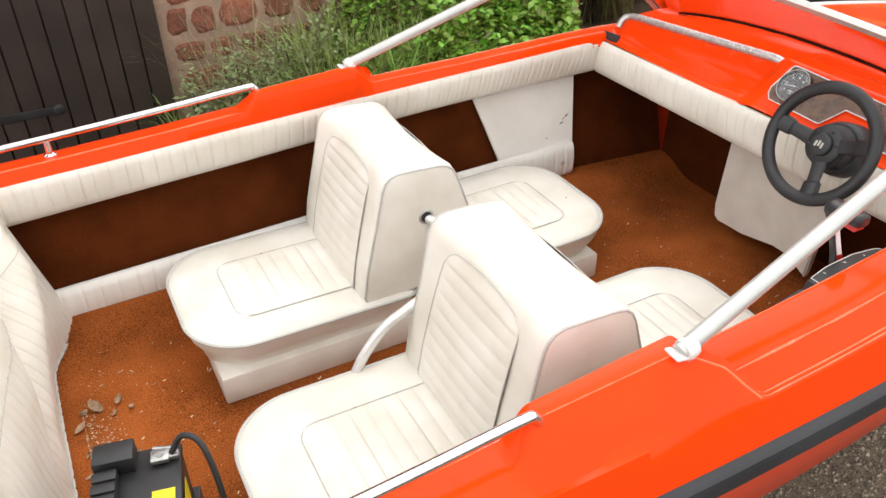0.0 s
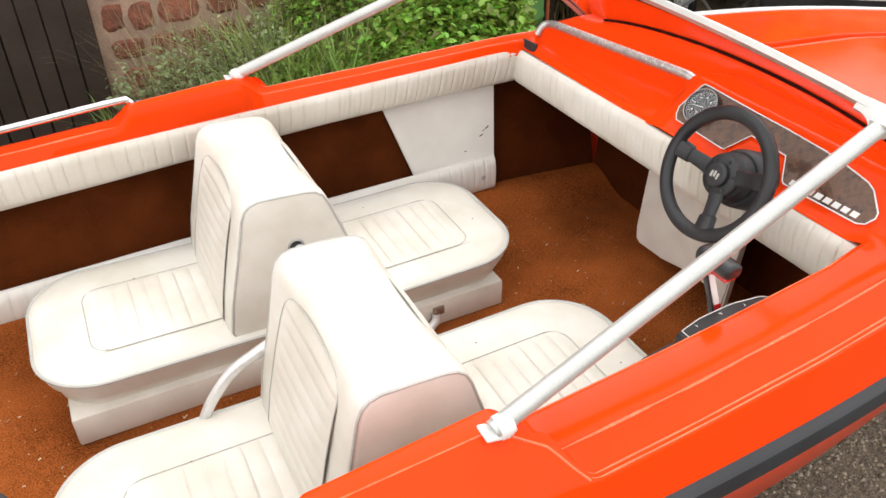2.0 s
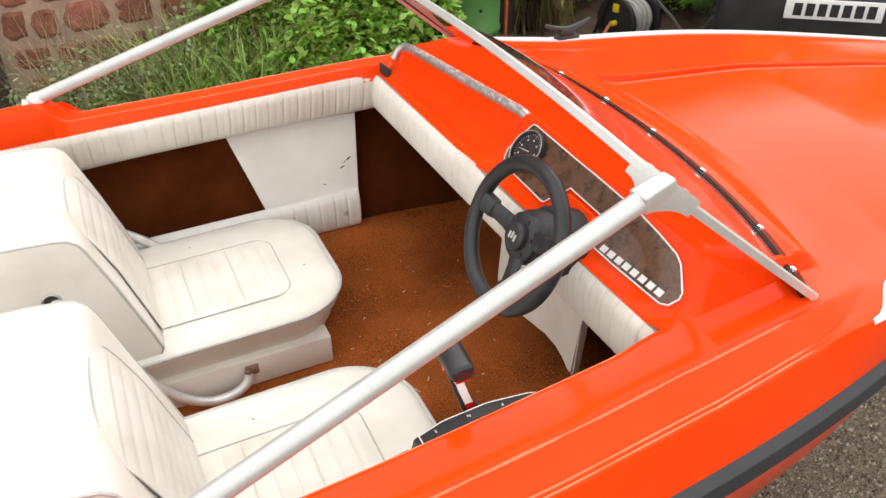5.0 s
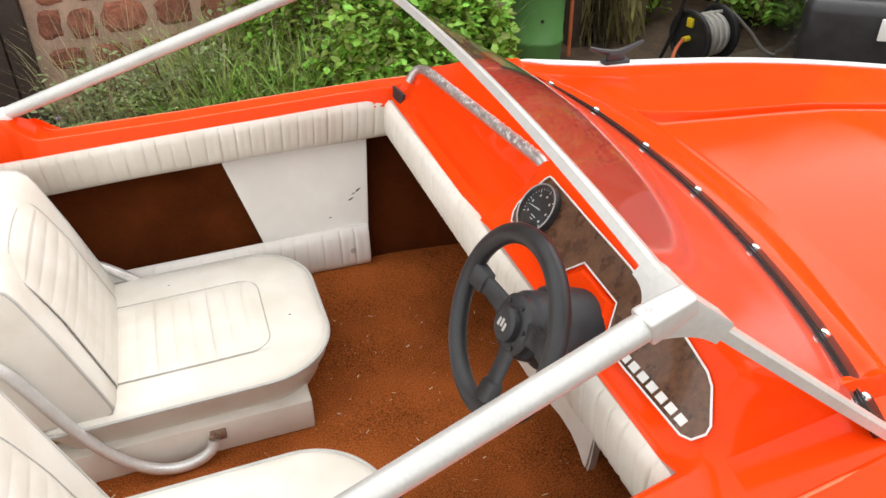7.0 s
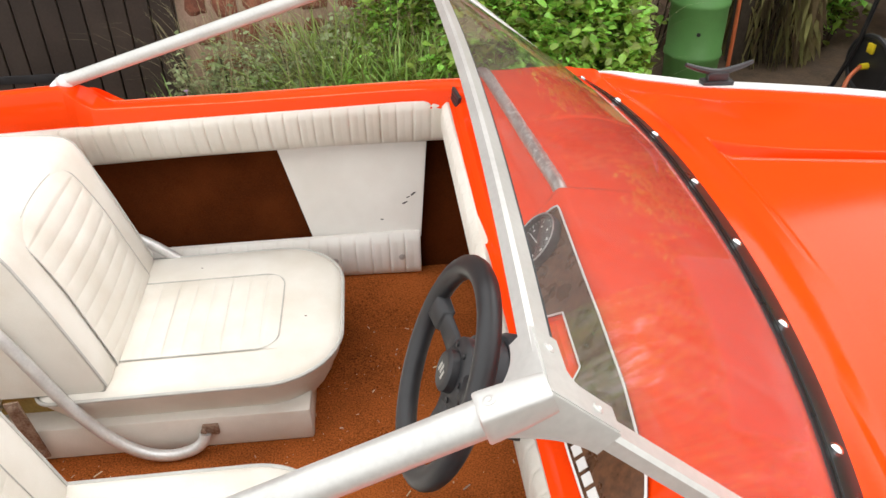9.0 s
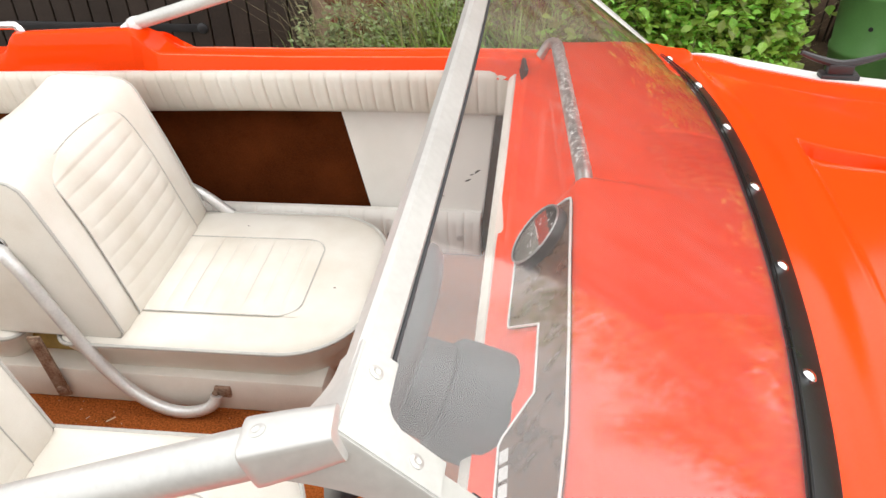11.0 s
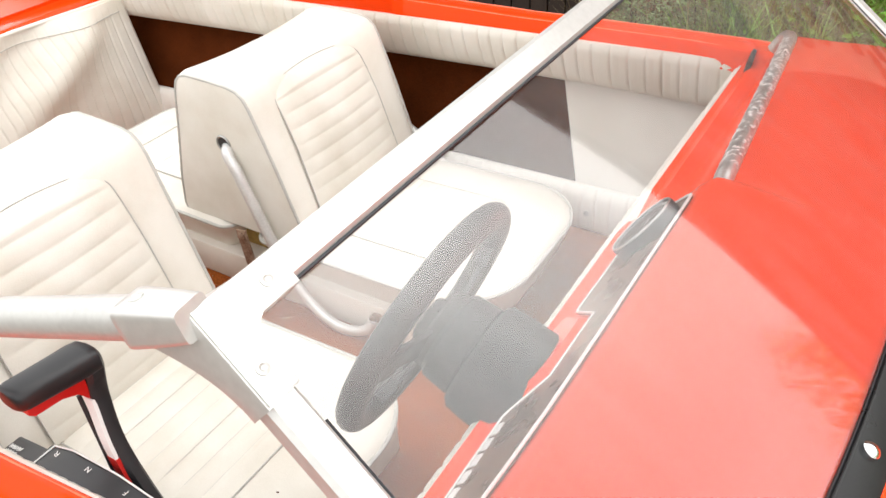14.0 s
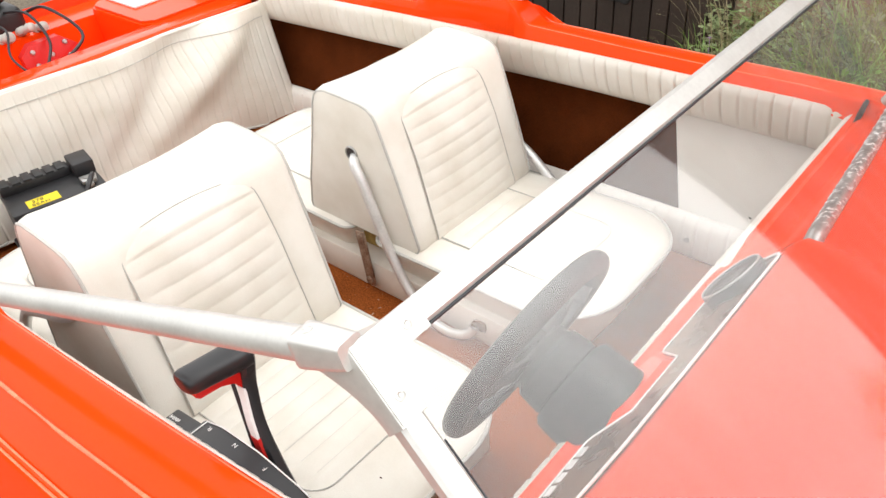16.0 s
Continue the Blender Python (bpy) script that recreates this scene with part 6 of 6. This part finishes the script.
def make_trunk():
    t = thing("ivy_tree_stump", "old tree trunk wrapped in dry ivy and grass", "tree trunk")
    t.location = (3.52, 4.0, 0)
    bm = bmesh.new()
    secs = []
    for k in range(9):
        z = k * 0.25
        secs.append([((0.2 - 0.012 * k) * math.cos(a) * (1 + 0.18 * math.sin(3 * a + k * 0.4)), (0.2 - 0.012 * k) * math.sin(a) * (1 + 0.15 * math.cos(2 * a)), z) for a in [2 * math.pi * j / 18 for j in range(18)]])
    rings(bm, secs)
    part("trunk", bm, BARK, t)
    r = np.random.RandomState(77)
    V, F = [], []
    for i in range(3000):
        a, z = r.uniform(0, 6.283), r.uniform(0.15, 1.9)
        p = Vector((0.21 * math.cos(a), 0.21 * math.sin(a), z))
        k = len(V)
        l = r.uniform(0.12, 0.3)
        o = Vector((math.cos(a), math.sin(a), 0)) * r.uniform(0.02, 0.1)
        s = Vector((-math.sin(a), math.cos(a), 0)) * r.uniform(0.0008, 0.002)
        tip = p + o + Vector((r.uniform(-0.05, 0.05), r.uniform(-0.05, 0.05), -l if z > l else -z * 0.9))
        V += [tuple(p - s), tuple(p + s), tuple(p + o + s), tuple(tip)]
        F += [(k, k + 1, k + 2, k + 3)]
    me = bpy.data.meshes.new("dry_ivy")
    me.from_pydata(V, [], F)
    me.materials.append(IVY)
    ob = new("dry_ivy", me)
    ob.parent = t


def make_reel():
    t = thing("hose_reel", "black garden hose reel wound with grey hose", "hose reel")
    t.matrix_world = pose(3.9, 3.24, 0.0, 0, 0, -80)
    for y in (-0.13, 0.13):
        bm = bmesh.new()
        tube(bm, [(0.175 * math.cos(a), y, 0.24 + 0.175 * math.sin(a)) for a in [2 * math.pi * j / 28 for j in range(28)]], 0.018, 8, closed=True)
        spin(bm, [(0.06, -0.01), (0.165, -0.006), (0.165, 0.006), (0.06, 0.01)], (0, y, 0.24), (0, 1, 0), 28)
        part("side_disc", bm, BLACK, t)
        bm = bmesh.new()
        tube(bm, curve_pts([(-0.22, y * 1.25, 0.015), (-0.1, y * 1.25, 0.35), (-0.02, y * 1.25, 0.75), (0.05, y * 1.25, 0.8)], 5), 0.014, 8)
        tube(bm, [(-0.24, y * 1.25, 0.014), (0.24, y * 1.25, 0.014)], 0.014, 8)
        part("stand_leg", bm, BLACK, t)
    for k in range(9):
        bm = bmesh.new()
        y = -0.1 + 0.025 * k
        tube(bm, [((0.125 + 0.012 * (k % 2)) * math.cos(a), y, 0.24 + (0.125 + 0.012 * (k % 2)) * math.sin(a)) for a in [2 * math.pi * j / 24 for j in range(24)]], 0.0135, 7, closed=True)
        part("hose_turn", bm, HOSE_GREY, t)
    bm = bmesh.new()
    tube(bm, [(0, -0.13, 0.24), (0, -0.19, 0.24)], 0.02, 8)
    part("inlet", bm, YELLOW, t, "yellow hose inlet")
    bm = bmesh.new()
    box(bm, (-0.025, -0.16, 0.32), (0.025, -0.138, 0.38), 0.005)
    part("connector", bm, YELLOW, t, "yellow hose connector")
    bm = bmesh.new()
    tube(bm, curve_pts([(0, -0.19, 0.24), (0.05, -0.3, 0.2), (0.15, -0.48, 0.06), (0.2, -0.9, 0.016), (0.1, -1.5, 0.016)], 8), 0.013, 8)
    part("feed_hose", bm, HOSE, t, "orange feed hose")
    bm = bmesh.new()
    tube(bm, curve_pts([(0.0, 0.02, 0.385), (0.02, 0.2, 0.37), (0.06, 0.38, 0.22), (0.12, 0.6, 0.02), (0.2, 1.0, 0.015)], 8), 0.0125, 8)
    part("loose_hose", bm, HOSE_GREY, t, "loose end of grey hose")


def make_car():
    c = thing("parked_car", "black parked car with a white number plate", "car")
    c.matrix_world = pose(4.3, 1.58, 0, 0, 0, 53)
    bm = bmesh.new()
    rows = []
    for y, q in ((-0.85, 0.93), (-0.8, 1.0), (0, 1.02), (0.8, 1.0), (0.85, 0.93)):
        rows.append([(x * q, y, z) for x, z in ((-0.02, 0.2), (-0.06, 0.45), (-0.04, 0.62), (0.02, 0.75), (0.1, 0.95), (0.5, 1.4), (1.8, 1.45), (2.6, 0.95), (3.8, 0.8), (3.9, 0.25))])
    rings(bm, rows)
    part("body", bm, CARPAINT, c)
    bm = bmesh.new()
    box(bm, (-0.16, -0.86, 0.5), (0.0, 0.86, 0.88), 0.06, 3)
    part("bumper", bm, BLACK, c)
    bm = bmesh.new()
    box(bm, (-0.178, -0.02, 0.71), (-0.163, 0.5, 0.82), 0.003)
    plate = part("number_plate", bm, WHITE, c, "white number plate")
    bm = bmesh.new()
    for k in range(7):
        y = 0.02 + 0.065 * k
        box(bm, (-0.181, y, 0.73), (-0.179, y + 0.045, 0.8))
    part("plate_bars", bm, BLACK, plate, flat=True)
    for y in (-0.7, 0.7):
        for x in (0.75, 3.1):
            bm = bmesh.new()
            spin(bm, [(0.15, -0.09), (0.29, -0.1), (0.31, -0.07), (0.31, 0.07), (0.29, 0.1), (0.15, 0.09)], (x, y, 0.312), (0, 1, 0), 22)
            part("wheel", bm, RUBBER, c)


def make_tree(x, y, h, spread, n, seed):
    t = thing("reflected_tree", "leafy green tree out of view, placed for reflections in glass and deck", "tree")
    t.location = (x, y, 0)
    r = np.random.RandomState(seed)
    bm = bmesh.new()
    tube(bm, [(0, 0, 0), (0.05, 0.02, h * 0.3), (0, 0.05, h * 0.6)], [0.16, 0.12, 0.06], 8)
    ends = []
    for i in range(16):
        a, q = r.uniform(0, 6.283), r.uniform(0.25, 0.8)
        s = Vector((0.03, 0.03, h * r.uniform(0.25, 0.55)))
        e = Vector((math.cos(a) * spread * q, math.sin(a) * spread * q, h * r.uniform(0.5, 0.98) * (1.08 - 0.35 * q)))
        tube(bm, [s, s.lerp(e, 0.5) + Vector((0, 0, 0.1 * h)), e], [0.05, 0.03, 0.01], 5)
        ends.append((s, e))
    part("trunk", bm, BARK, t)
    V, F = [], []
    for i in range(n):
        s, e = ends[r.randint(len(ends))]
        p = s.lerp(e, 0.35 + 0.75 * r.uniform()) + Vector(r.normal(0, 1, 3)) * spread * 0.16
        z = r.uniform(0.07, 0.16)
        m = Euler((r.uniform(-1, 1), r.uniform(-1, 1), r.uniform(0, 6.283))).to_matrix()
        k = len(V)
        V += [tuple(p + m @ (Vector(q) * z)) for q in ((-0.5, 0, 0), (0, 0.32, 0.06), (0.55, 0, 0), (0, -0.32, 0.06))]
        F.append((k, k + 1, k + 2, k + 3))
    me = bpy.data.meshes.new("crown")
    me.from_pydata(V, [], F)
    me.materials.append(LEAF)
    ob = new("crown", me)
    ob.parent = t


make_hose()
make_trunk()
make_reel()
make_car()
# trees out of view: some fit mirrored outlines, the bow row darkens the deck's sheen
for args in ((12.6, 10.6, 9.1, 2.2, 15000, 1), (14.5, 12.5, 8.3, 2.4, 12000, 2), (16.5, 11.5, 8.8, 2.6, 14000, 3), (17.5, 9.6, 8.2, 2.4, 10000, 9), (14.0, 6.5, 4.6, 1.9, 5000, 5), (15.5, 2.5, 6.5, 2.3, 6000, 6), (14.5, -1.5, 6.0, 2.3, 6000, 7), (15.0, -5.5, 6.5, 2.4, 6000, 8)):
    make_tree(*args)
HEDGE = [(2.2, 3.5, 0.2, 0.25, 0.95, 900), (2.75, 4.3, 0.5, 0.3, 1.0, 1600), (3.4, 4.6, 0.5, 0.3, 1.0, 1800), (4.1, 4.6, 0.5, 0.35, 1.05, 2000), (4.9, 4.4, 0.6, 0.4, 1.1, 2200), (5.6, 4.2, 0.6, 0.5, 1.15, 2200), (3.95, 4.15, 0.35, 0.2, 0.45, 800), (4.75, 3.75, 0.4, 0.25, 0.4, 800)]
for i, (x, y, rx, ry, h, n) in enumerate(HEDGE):
    leafage("hedge_bush", "dense green hedge bush behind the yard", n, (x, y), (rx, ry, h), 0.085, LEAF, 60 + i)
# unseen hedge, added to keep bright horizon sky out of the windscreen's reflection
REFLECTION_HEDGE = [(10.6, 1.2), (11.0, 2.9), (10.9, 4.6), (10.4, 6.2), (9.8, 7.7), (9.2, 9.0), (12.2, 8.6), (11.4, 10.2)]
for i, (x, y) in enumerate(REFLECTION_HEDGE):
    leafage("reflection_hedge", "unseen tall green hedge added to block low sky in the windscreen's reflection", 3600, (x, y), (1.25, 1.1, 1.8 + 0.2 * (i % 3)), 0.2, LEAF, 90 + i, 22)
